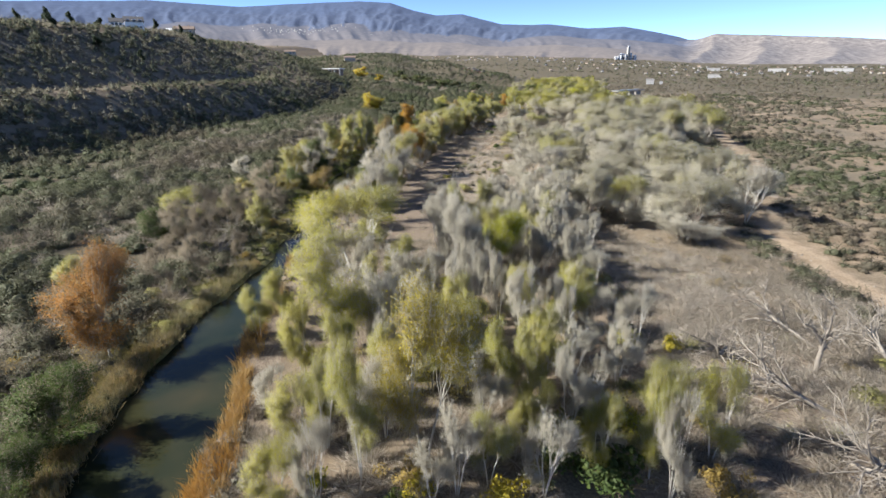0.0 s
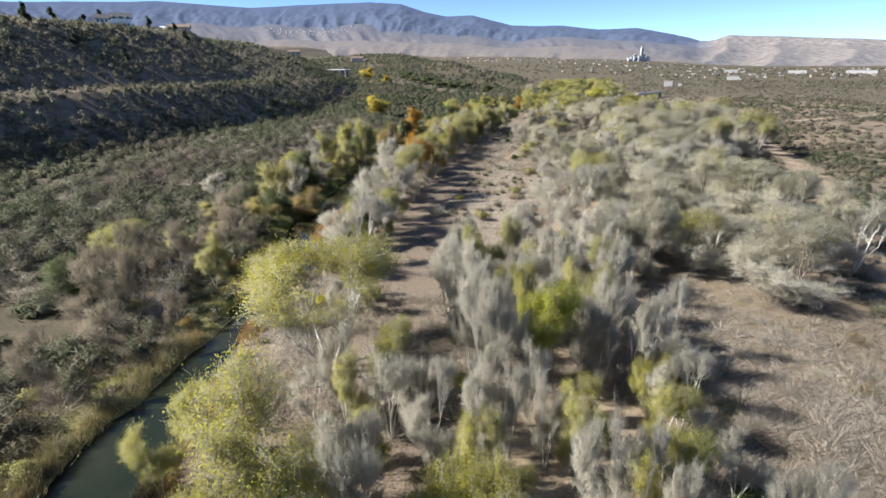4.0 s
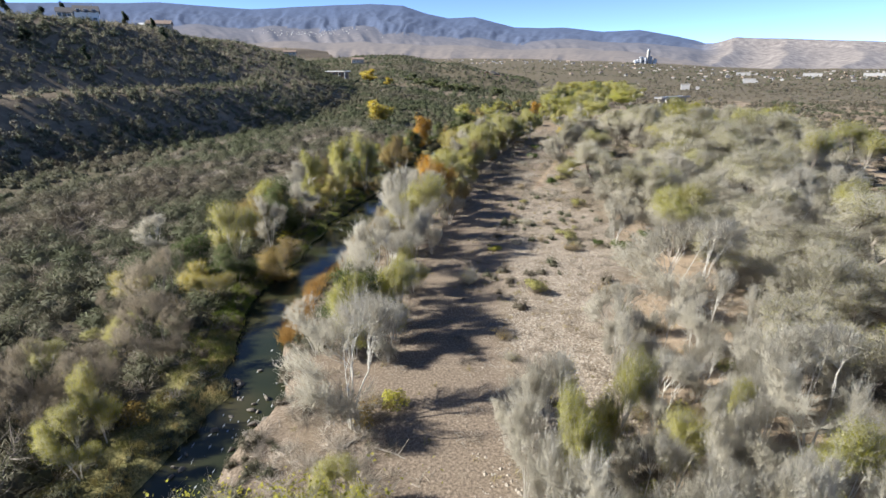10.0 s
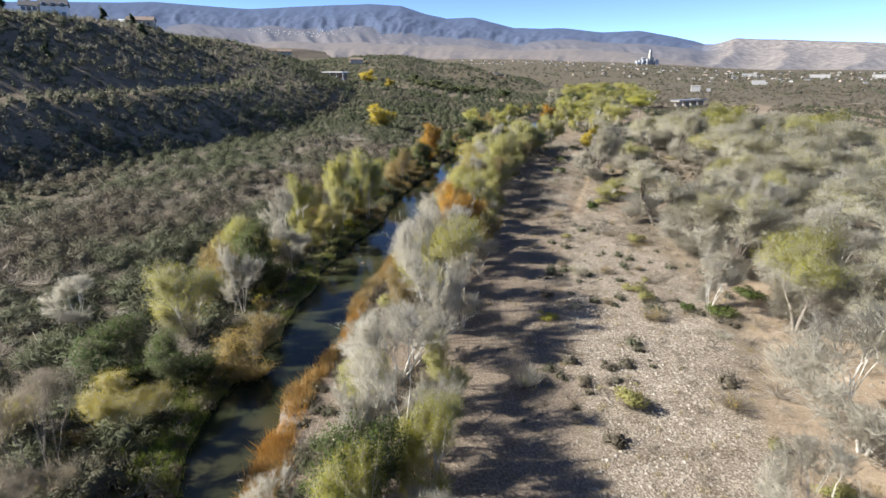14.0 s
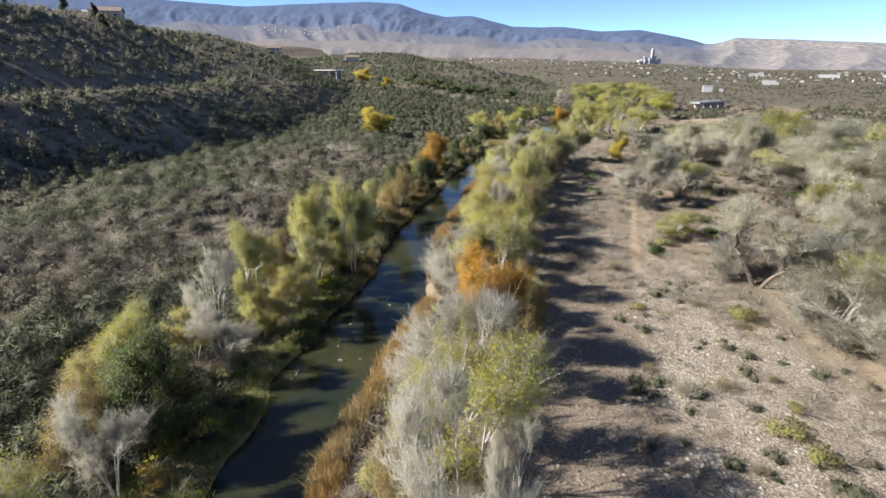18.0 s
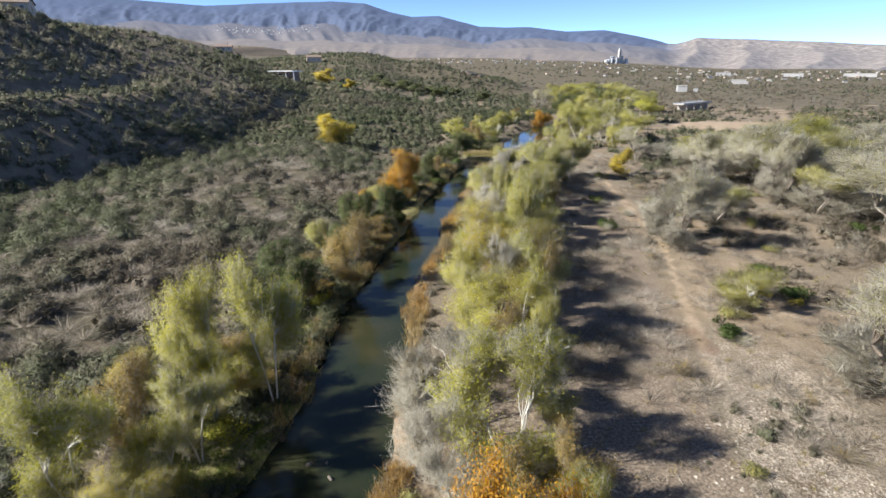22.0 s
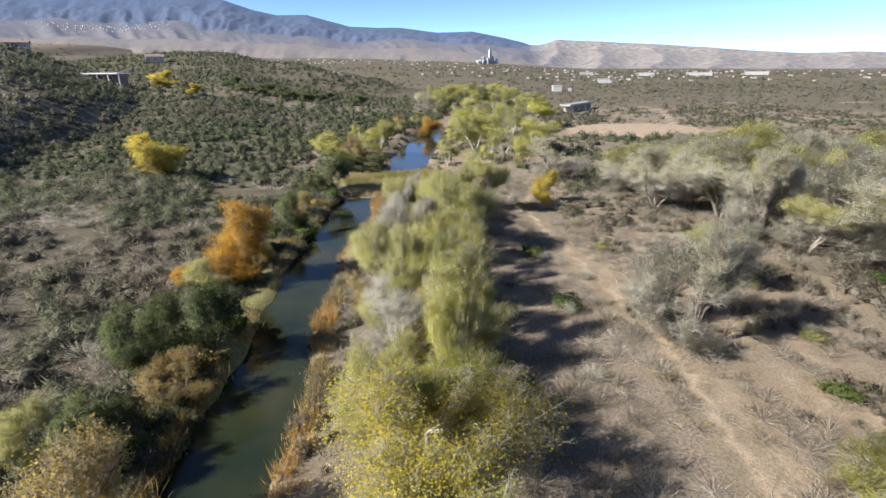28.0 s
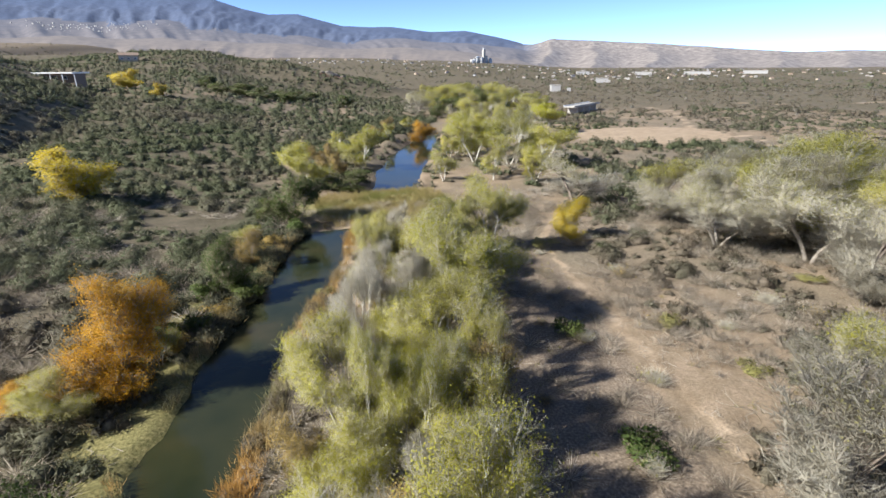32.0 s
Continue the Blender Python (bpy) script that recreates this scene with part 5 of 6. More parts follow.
TUFT = [blades(i, 16, 0.28, 0.8, 0.035) for i in range(4)]
TALL = [blades(9 + i, 22, 0.30, 1.25, 0.03) for i in range(4)]
tufts("bank_grass", 31, 4200, -1, 40, 175, -0.3, 8, TUFT, (0.4, 1.0), (0.0, 0.9), M_GRASS, "green and straw grass on the low bank")
tufts("bank_grass", 32, 3400, -1, 95, 210, -0.7, 4.5, TUFT, (0.5, 1.0), (0.0, 0.4), M_GRASS, "bright green grass along the low bank")
tufts("bank_grass", 33, 2200, -1, 20, 60, -0.3, 5, TUFT, (0.5, 1.1), (0.3, 1.0), M_GRASS, "straw grass on the low bank")
tufts("reed_bed", 35, 900, -1, 28, 72, -0.4, 1.8, TALL, (0.7, 1.1), (0.35, 1.0), M_REED, "tan reeds at the water's edge")
tufts("reed_bed", 37, 1300, 1, 18, 74, -0.5, 1.8, TALL, (0.7, 1.3), (0.0, 0.8), M_REED, "rust-coloured reeds at the water's edge")
tufts("reed_bed", 39, 2300, 1, 102, 160, -0.6, 1.6, TALL, (0.6, 1.1), (0.0, 0.7), M_REED, "orange reeds at the water's edge")
tufts("reed_bed", 41, 1500, 1, 166, 276, -0.8, 1.6, TALL, (0.6, 1.2), (0.1, 0.9), M_REED, "tan reeds at the water's edge")
tufts("reed_bed", 43, 2200, -1, 165, 276, -0.9, 1.6, TALL, (0.6, 1.2), (0.2, 1.0), M_REED, "tan reeds at the water's edge")
x, y, rng_g = places(45, 1500, 16, 42, 276, 297, lambda x, y: np.full(x.shape, 1.0))
scatter("reed_bed", TALL, x, y, 1.4 + 0 * x, 0.7 + 0.4 * rng_g.rand(len(x)), np.clip(0.2 + 0.8 * fbm(x, y, 6, 0, 2), 0, 1), M_GRASS, "green and tan rushes between stream and pool", "grass")
x, y, rng_g = places(47, 5200, -12, 52, 24, 268, lambda x, y: 0.8 * step(-2, 2, x - poly(y, BANK_Y, BANK_R)) * (0.15 + 1.4 * np.clip(fbm(x, y, 8, 1, 3) - 0.35, 0, 1)))
scatter("dry_grass", TUFT, x, y, 0.7 + 0.8 * rng_g.rand(len(x)), 0.25 + 0.4 * rng_g.rand(len(x)), np.clip(0.55 + 0.6 * (fbm(x, y, 7, 0, 2) - 0.3), 0, 1), M_GRASS, "dry straw grass on sandy ground", "grass")

OCTA = np.array([[1, 0, 0], [0, 1, 0], [-1, 0, 0], [0, -1, 0], [0.1, 0.05, 0.75], [0, 0, -0.5]], float)
STONE = [(lambda q: np.stack([q[[0, 1, 4]], q[[1, 2, 4]], q[[2, 3, 4]], q[[3, 0, 4]]], 0))(OCTA * (0.75 + 0.5 * np.random.RandomState(i).rand(6, 3))) for i in range(5)]


def cobbles(x, y):
    gm = poly(y, [55, 62, 108, 136, 171, 202, 250], [4, 5, 8.5, 13.5, 23, 33, 46])
    gr = poly(y, [55, 75, 108, 132, 178, 200, 250], [5, 14, 22.5, 31, 34, 38, 50])
    return step(-6, 2, x - gm) * step(-2, 2, gr - x) * np.clip(0.1 + 2.2 * (fbm(x, y, 5, 1, 3) - 0.38), 0.04, 1) * step(185, 140, y)


x, y, rng_g = places(51, 76000, -2, 40, 70, 205, cobbles)
sz = 0.06 + 0.15 * rng_g.rand(len(x)) ** 2.2
scatter("cobbles", STONE, x, y, 2 * sz, sz * 0.9, rng_g.rand(len(x)), M_STONE, "pale river cobbles strewn over the dry channel", "stones")
x, y, rng_g = places(53, 2600, 26, 60, 22, 120, lambda x, y: np.clip(2 * (fbm(x, y, 6, 2, 3) - 0.35), 0, 1))
sz = 0.08 + 0.22 * rng_g.rand(len(x)) ** 2
scatter("cobbles", STONE, x, y, 2 * sz, sz * 0.8, rng_g.rand(len(x)), M_STONE, "small stones on the sandy flat", "stones")
STICK = [(lambda r: slivers(r, np.stack([r.normal(size=12) * 0.5, r.normal(size=12) * 0.5, 0.04 + 0.12 * r.rand(12)], 1), unit(r.normal(size=(12, 3)) * np.array([1, 1, 0.12])), 0.6 + 1.0 * r.rand(12), np.full(12, 0.045))[0].reshape(-1, 3, 3))(np.random.RandomState(70 + i)) for i in range(4)]
x, y, rng_g = places(55, 3600, -28, 50, 24, 280, lambda x, y: step(0.5, 1.5, -inside_stream(x, y)) * np.clip(0.25 + 1.2 * (fbm(x, y, 10, 3, 3) - 0.4), 0, 1))
scatter("fallen_twigs", STICK, x, y, 2 + 0 * x, 1 + 0 * x, 0.3 + 0.7 * rng_g.rand(len(x)), M_STONE, "grey fallen twigs littering the ground", "litter")


# dry brush and thickets that nobody could count
def twiggy(seed, n):
    r = np.random.RandomState(seed)
    way = unit(r.normal(size=(n, 3)) * np.array([1, 1, 0.4]) + np.array([0, 0, 0.75]))
    return slivers(r, way * (0.7 * r.rand(n))[:, None] * np.array([1, 1, 0.6]), way, 0.5 + 0.6 * r.rand(n), np.full(n, 0.018))[0].reshape(-1, 3, 3)


BRUSH = [twiggy(80 + i, 120) for i in range(4)]
M_BRUSH = scrub_mat("dry_brush", [(0.0, (0.27, 0.225, 0.175)), (0.5, (0.385, 0.335, 0.27)), (1.0, (0.51, 0.455, 0.385))])


def brush(seed, n, area, keep, size, label):
    x, y, rng = places(seed, n, *area, keep)
    w = size[0] + (size[1] - size[0]) * rng.rand(len(x))
    scatter("dry_brush", BRUSH, x, y, w, w * 0.4, np.clip(fbm(x, y, 9, 3, 2) * 1.3 - 0.15, 0, 1), M_BRUSH, label, "brush", 1.6)


def dry(x, y):
    return step(0.4, 1.2, -inside_stream(x, y)) * np.clip(0.15 + 1.9 * (fbm(x, y, 9, 2, 3) - 0.4), 0.02, 1)


brush(61, 3600, (-12, 54, 22, 80), dry, (1.6, 3.6), "grey-brown leafless brush under the young trees")
brush(107, 2800, (-74, -24, 24, 176), lambda x, y: 0.9 * left_plain(x, y), (2.0, 4.4), "low brown brush between the bushes of the plain")
brush(109, 2800, (-74, 16, 176, 300), lambda x, y: 0.9 * left_plain(x, y), (2.0, 4.4), "low brown brush between the bushes of the plain")
brush(105, 1500, (24, 54, 22, 62), lambda x, y: np.clip(0.5 + 1.9 * (fbm(x, y, 7, 2, 3) - 0.4), 0.1, 1), (1.8, 4.0), "dense grey leafless brush round fallen trees")
brush(63, 1500, (-34, -14, 30, 180), dry, (1.6, 3.2), "brown leafless brush on the low bank")
brush(65, 2400, (-14, 8, 70, 175), lambda x, y: dry(x, y) * step(1, 2, poly(y, [60, 102, 135, 175], [1, -2, 2, 11]) - x), (1.4, 2.8), "brown leafless brush under the tree row")
brush(67, 5600, (6, 92, 165, 285), lambda x, y: np.clip(2.2 * dry(x, y), 0, 0.9) * step(1.2, 2.4, near_line(x, y, WASH)), (1.6, 3.6), "brown leafless brush on the old channel")
brush(69, 700, (10, 34, 76, 165), lambda x, y: 0.6 * dry(x, y), (0.8, 1.8), "low brown brush in the dry channel")
dress("scrub", 101, 3000, (2, 36, 72, 172), lambda x, y: 0.9 * cobbles(x, y) * np.clip(4.5 * (fbm(x, y, 9, 0, 3) - 0.42), 0, 1), FINE, (0.7, 2.4), (0.4, 0.7), M_SCRUB, "low grey-olive bushes among the cobbles of the dry channel", (0.2, 1.0))
brush(103, 2800, (2, 36, 70, 175), lambda x, y: np.clip(2.4 * (fbm(x, y, 8, 2, 3) - 0.42), 0.03, 1), (0.7, 1.9), "low grey brush among the cobbles of the dry channel")
brush(71, 2600, (24, 95, 78, 170), dry, (1.6, 3.4), "grey-brown brush beneath spreading trees")
dress("scrub", 81, 560, (46, 84, 200, 268), lambda x, y: np.clip(0.2 + 2.0 * (fbm(x, y, 16, 1, 3) - 0.42), 0, 1) * step(4, 8, near_line(x, y, WASH)), FINE, (2.2, 4.2), (0.40, 0.55), M_SCRUB, "grey-green thorny thickets beside the old channel", (0.2, 1.0))
dress("scrub", 83, 700, (34, 72, 166, 212), lambda x, y: np.clip(0.05 + 1.8 * (fbm(x, y, 12, 2, 3) - 0.45), 0, 1), FINE, (2.0, 4.0), (0.4, 0.6), M_SCRUB, "grey-green scrub on brown sandy ground", (0.25, 1.0))
dress("scrub", 85, 1500, (60, 150, 258, 340), lambda x, y: np.clip(0.2 + 1.8 * (fbm(x, y, 16, 1, 3) - 0.4), 0, 1) * step(20, 30, np.hypot((x - 143) * 0.8, y - 345)), MID, (2.6, 5.5), (0.45, 0.65), M_SCRUB, "dark green thickets beyond the grey trees", (0.0, 0.5))


def bank_cover(name, seed, n, side, y0, y1, d1, width, tint, label):
    x, y, rng = along(seed, n, side, y0, y1, -0.2, d1)
    w = width[0] + (width[1] - width[0]) * rng.rand(len(x))
    tn = np.clip(tint[0] + (tint[1] - tint[0]) * (fbm(x, y, 9, 0, 3) * 1.6 - 0.3), 0, 1)
    scatter(name, FINE, x, y, w, w * (0.45 + 0.25 * rng.rand(len(x))), tn, M_SCRUB, label, "scrub", 1.0)


bank_cover("bank_scrub", 91, 900, -1, 165, 280, 4.5, (1.4, 3.2), (0.0, 0.5), "green and grey scrub overhanging the water")
bank_cover("bank_scrub", 93, 420, -1, 24, 165, 4.0, (0.9, 2.2), (0.1, 0.95), "low tan and olive scrub on the bank")
bank_cover("bank_scrub", 95, 760, 1, 20, 278, 4.0, (0.9, 2.4), (0.3, 1.0), "low tan and olive scrub on the bank")


def pool_edge(x, y):
    out = np.maximum(poly(y, POOL_Y, POOL_L) - x, x - poly(y, POOL_Y, POOL_R))
    return step(0.2, 1.0, out) * step(11, 5, out)


dress("bank_scrub", 97, 1100, (16, 96, 299, 404), pool_edge, MID, (1.8, 4.0), (0.4, 0.6), M_SCRUB, "olive and tan scrub round the pool", (0.0, 0.8))


# ---- boulders, riffle, logs and dead trees ----
def boulder_mesh(seed):
    bm = bmesh.new()
    bmesh.ops.create_icosphere(bm, subdivisions=2, radius=0.5)
    for vv in bm.verts:
        vv.co *= 0.8 + 0.45 * noise.noise(vv.co * 1.7 + Vector((seed * 3.1, 0, 0)))
        vv.co.z *= 0.65
    me = bpy.data.meshes.new("boulder")
    bm.to_mesh(me)
    bm.free()
    me.materials.append(M_ROCK)
    return me


BOULDERS = [boulder_mesh(i) for i in range(5)]


def boulder(x, y, z, size, i):
    ob = new("boulder", BOULDERS[i % 5])
    ob.matrix_world = Matrix.LocRotScale((x, y, z), Euler((0.2 * i, 0.1, i * 1.3)), (size, size * 0.8, size * 0.7))
    tagged(ob, "grey rounded boulder in the shallow riffle", "rock", "boulders in the stream")


for i in range(26):
    y = fill.gauss(90.5, 3.4)
    x = fill.uniform(bank_l(y) + 0.4, bank_r(y) + 0.2)
    boulder(x, y, -0.50, fill.uniform(0.35, 1.0), i)
for i in range(16):
    y = fill.uniform(142, 162)
    boulder(fill.uniform(bank_l(y) + 0.6, bank_r(y) - 0.5), y, -0.60, fill.uniform(0.4, 0.8), i)
rf = np.random.RandomState(5)
fy = 90.0 + 4.5 * rf.normal(size=34)
fx = lerp(poly(fy, BANK_Y, BANK_L), poly(fy, BANK_Y, BANK_R), 0.15 + 0.7 * rf.rand(34))
fl, fw = 0.08 + 0.22 * rf.rand(34), 0.03 + 0.06 * rf.rand(34)
fv = np.stack([np.stack([fx + a * fw + 0.25 * b * fl * (rf.rand(34) - 0.5), fy + b * fl, np.full(34, -0.535) + c * 0.03], -1) for a, b, c in ((-1, 0, 0), (0, -1, 0), (1, 0, 1), (0, 1, 0))], 1).reshape(-1, 3)
tagged(new("riffle_foam", mesh_of("riffle_foam", fv, np.arange(len(fv)).reshape(-1, 4), [M_FOAM])), "streaks of white foam on the riffle", "foam", kind="stuff")


def log(x, y, length, r, turn, pitch=0.0, label="bare grey fallen log on the ground"):
    """A fallen log with broken branch stubs."""
    e = thing("fallen_log", Matrix.LocRotScale((x, y, ground_z(x, y) + r * 0.7), Euler((0, -pitch, turn)), (1, 1, 1)), label, "log")
    rng = np.random.RandomState(int(abs(x * 7 + y)))
    w = Wood()
    pts = np.stack([np.linspace(-length / 2, length / 2, 9), 0.06 * length * np.sin(np.linspace(0, 2.4, 9)), 0.03 * rng.normal(size=9)], 1)
    w.tube(pts, r, r * 0.45, 8)
    child("log_trunk", w.mesh("log_trunk", M_DEADWOOD), e)
    for k in range(4):
        b = Wood()
        s = pts[3 + k]
        d = unit(np.array([0.6, rng.normal(), 0.5 + 0.5 * rng.rand()]))
        b.tube(bezier(s, s + d * 0.5, s + d * (0.6 + 1.1 * rng.rand()) + np.array([0, 0, 0.2]), 5), r * 0.4, 0.02, 5)
        child("branch", b.mesh("branch", M_DEADWOOD), e)


log(-6.9, 34.1, 3.4, 0.13, 2.2)
log(-5.4, 86.9, 3.0, 0.14, 0.6)
log(-3.2, 85.4, 2.6, 0.10, -0.5)
log(85.0, 223.5, 9.0, 0.28, 0.3)
log(78.0, 224.0, 7.0, 0.25, 0.1)
log(90.0, 219.0, 6.0, 0.22, -0.4)
log(74.0, 219.5, 5.0, 0.2, 0.9)
log(-23.5, 104.0, 4.5, 0.16, 0.3)
log(-24.0, 150.5, 4.0, 0.14, 0.8)
log(-26.0, 84.0, 5.0, 0.16, 0.5)
log(-29.0, 80.0, 4.0, 0.14, 1.1)
log(-30.5, 76.5, 4.5, 0.14, 0.2)
log(46.0, 108.5, 6.5, 0.2, 0.4)
log(50.0, 106.0, 5.0, 0.18, -0.2)
log(35.0, 52.0, 4.0, 0.14, 0.9)
log(29.5, 38.0, 4.5, 0.14, -0.6)
log(44.0, 58.0, 4.0, 0.15, 0.1)


def dead_tree(x, y, h, spread, turn, lean, seed, limbs, label):
    """A leafless tree, upright or fallen: trunk and grey limbs, each limb with its branchlets."""
    e = thing("dead_tree", Matrix.LocRotScale((x, y, ground_z(x, y) - 0.1), Euler((0, lean, turn)), (1, 1, 1)), label, "dead tree")
    rng = np.random.RandomState(seed)
    t = Wood()
    pts = bezier(np.array([0, 0, -0.3]), np.array([0.2, 0.1, h * 0.3]), np.array([0.5, -0.2, h * 0.55]), 8)
    t.tube(pts, 0.24, 0.13, 8)
    child("trunk", t.mesh("trunk", M_DEADWOOD), e)
    for k in range(limbs):
        b = Wood()
        s = pts[3 + k % 5]
        a = k * 2.4 + rng.rand()
        d = np.array([np.cos(a) * spread, np.sin(a) * spread, h * (0.2 + 0.4 * rng.rand())]) * (0.6 + 0.6 * rng.rand())
        lp = bezier(s, s + d * np.array([0.35, 0.35, 0.7]) + rng.normal(size=3) * 0.25, s + d, 8) + rng.normal(size=(8, 3)) * 0.07
        b.tube(lp, 0.10, 0.02, 6)
        for m in range(17):
            q = lp[2 + rng.randint(6)]
            g = unit(unit(d) + rng.normal(size=3) * 0.7) * (0.7 + 1.5 * rng.rand())
            b.tube(bezier(q, q + g * 0.5 + rng.normal(size=3) * 0.12, q + g, 4), 0.035, 0.010, 4)
        child("limb", b.mesh("limb", M_DEADWOOD), e)


dead_tree(38.8, 40.5, 8.5, 2.4, 0.4, -0.15, 1, 8, "upright bare dead tree with pale limbs")
dead_tree(36.0, 34.5, 10.0, 3.2, 2.7, 1.05, 2, 10, "large dead tree toppled over with grey limbs")
dead_tree(41.0, 33.0, 9.0, 3.0, 0.6, 1.15, 3, 9, "fallen dead tree with tangled grey limbs")
dead_tree(33.5, 45.5, 7.0, 2.6, 4.0, 1.2, 4, 8, "fallen grey dead tree lying on brush")
dead_tree(46.0, 40.0, 8.0, 2.6, 1.6, 0.9, 5, 8, "leaning grey dead tree above dry brush")
dead_tree(37.5, 28.0, 10.0, 3.4, 3.3, 1.1, 9, 11, "large dead tree toppled over with grey limbs")
dead_tree(32.5, 30.0, 7.0, 2.6, 5.2, 1.15, 10, 9, "fallen grey dead tree lying on brush")
dead_tree(42.0, 45.0, 8.0, 3.0, 2.2, 1.1, 11, 9, "fallen dead tree with tangled grey limbs")
dead_tree(-28.5, 73.0, 6.0, 2.2, 1.0, 1.1, 6, 7, "broken dead tree on the low stream bank")
dead_tree(-27.0, 80.0, 5.0, 2.0, 2.0, 1.0, 7, 6, "broken dead tree on the low stream bank")
dead_tree(88.0, 217.0, 7.0, 3.0, 2.2, 1.15, 8, 8, "fallen grey limbs beneath the large cottonwoods")


# ---- buildings ----
M_OFFWHITE = plain_mat("weathered_white", (0.33, 0.305, 0.27), 0.7, 0.1, 1.0)
M_WHITE = plain_mat("white_paint", (0.74, 0.73, 0.70), 0.6, 0.06, 1.0)
M_TANWALL = plain_mat("tan_stucco", (0.46, 0.37, 0.28), 0.85, 0.12, 1.0)
M_GREYWALL = plain_mat("grey_siding", (0.36, 0.35, 0.335), 0.75, 0.1, 1.0)
M_ROOF_DARK = plain_mat("dark_shingle", (0.09, 0.085, 0.085), 0.85, 0.25, 2.0)
M_ROOF_BROWN = plain_mat("brown_shingle", (0.20, 0.145, 0.11), 0.85, 0.25, 2.0)
M_ROOF_PALE = plain_mat("pale_metal_roof", (0.66, 0.66, 0.65), 0.45, 0.08, 1.0)
M_GLASS = plain_mat("window_glass", (0.03, 0.04, 0.05), 0.08, 0.1, 1.0)
M_CONCRETE = plain_mat("concrete", (0.38, 0.355, 0.32), 0.85, 0.12, 0.6)
M_STEEL = plain_mat("plant_steel", (0.42, 0.43, 0.44), 0.6, 0.12, 0.4)


def gable(w, d, z0, z1, over):
    bm = bmesh.new()
    a, b = w / 2 + over, d / 2 + over
    drop = over * (z1 - z0) / (d / 2)
    lo, t = z0 - drop, 0.22
    v = [bm.verts.new(c) for c in ((-a, -b, lo), (a, -b, lo), (a, 0, z1), (-a, 0, z1), (-a, b, lo), (a, b, lo),
                                   (-a, -b, lo + t), (a, -b, lo + t), (a, 0, z1 + t), (-a, 0, z1 + t), (-a, b, lo + t), (a, b, lo + t))]
    for q in ((0, 1, 2, 3), (3, 2, 5, 4), (6, 9, 8, 7), (9, 10, 11, 8), (0, 6, 7, 1), (4, 5, 11, 10), (0, 3, 9, 6), (3, 4, 10, 9), (1, 7, 8, 2), (2, 8, 11, 5)):
        bm.faces.new([v[k] for k in q])
    return bm


def walls(w, d, h, peak):
    bm = bmesh.new()
    a, b = w / 2, d / 2
    lo = [bm.verts.new((x, y, -2.5)) for x, y in ((-a, -b), (a, -b), (a, b), (-a, b))]
    hi = [bm.verts.new((x, y, h)) for x, y in ((-a, -b), (a, -b), (a, b), (-a, b))]
    p0, p1 = bm.verts.new((-a, 0, peak)), bm.verts.new((a, 0, peak))
    for k in (0, 2):
        bm.faces.new([lo[k], lo[(k + 1) % 4], hi[(k + 1) % 4], hi[k]])
    bm.faces.new([lo[1], lo[2], hi[2], p1, hi[1]])
    bm.faces.new([lo[3], lo[0], hi[0], p0, hi[3]])
    bm.faces.new(lo[::-1])
    return bm


def house(x, y, w, d, h, rise, turn, wall, roof, label, storeys=1, chimney=True):
    e = thing("house", put(x, y, (1, 1, 1), turn), label, "house", "houses on the hill")
    part("wall", walls(w, d, h, h + rise - 0.05), wall, e)
    r = part("roof", gable(w, d, h, h + rise, 0.5), roof, e)
    if chimney:
        part("chimney", box(bmesh.new(), w * 0.22, w * 0.22 + 0.7, 0.5, 1.1, h + rise * 0.4, h + rise + 0.8, 0.03), wall, r)
    for s in range(storeys):
        z = 1.0 + 2.9 * s
        for k in range(3):
            for side in (-1, 1):
                cx, cy = -w / 2 + w * (k + 0.5) / 3, side * (d / 2 + 0.03)
                n = part("window", box(bmesh.new(), cx - 0.75, cx + 0.75, cy - 0.06, cy + 0.06, z, z + 1.4, 0.02), M_WHITE, e)
                part("pane", box(bmesh.new(), cx - 0.63, cx + 0.63, cy - 0.075, cy + 0.075, z + 0.12, z + 1.28), M_GLASS, n)
    part("door", box(bmesh.new(), w / 2 - 0.03, w / 2 + 0.06, -0.5, 0.5, 0, 2.1, 0.02), M_ROOF_BROWN, e)
    return e


house(-138.0, 282.0, 8.0, 6.5, 4.6, 2.0, 0.5, M_WHITE, M_ROOF_DARK, "white two-storey house with dark gabled roof on the hill", 2)
house(-146.0, 281.0, 5.0, 5.0, 2.8, 1.6, 0.5, M_WHITE, M_ROOF_DARK, "white garage wing with dark roof on the hill", 1, False)
house(-141.0, 346.0, 11.0, 8.0, 3.2, 1.7, 0.3, M_TANWALL, M_ROOF_BROWN, "tan house with brown roof on the hill top", 1)
house(-150.0, 352.0, 8.0, 7.0, 3.0, 1.5, 0.2, M_TANWALL, M_ROOF_PALE, "tan house with pale roof on the hill top", 1)
house(-187.0, 224.0, 12.0, 9.0, 5.4, 2.2, 0.7, M_GREYWALL, M_ROOF_DARK, "grey two-storey house with dark roof on the hill", 2)
house(-176.0, 236.0, 9.0, 8.0, 3.0, 1.8, 0.4, M_GREYWALL, M_ROOF_DARK, "grey house with dark roof on the hill", 1)
house(-82.0, 655.0, 13.0, 9.0, 4.0, 1.8, 0.2, M_TANWALL, M_ROOF_BROWN, "stone-coloured house alone on the far slope", 1)
house(-110.0, 480.0, 9.0, 7.0, 3.0, 1.2, 0.2, M_TANWALL, M_ROOF_BROWN, "low tan house beside the long white roof", 1)

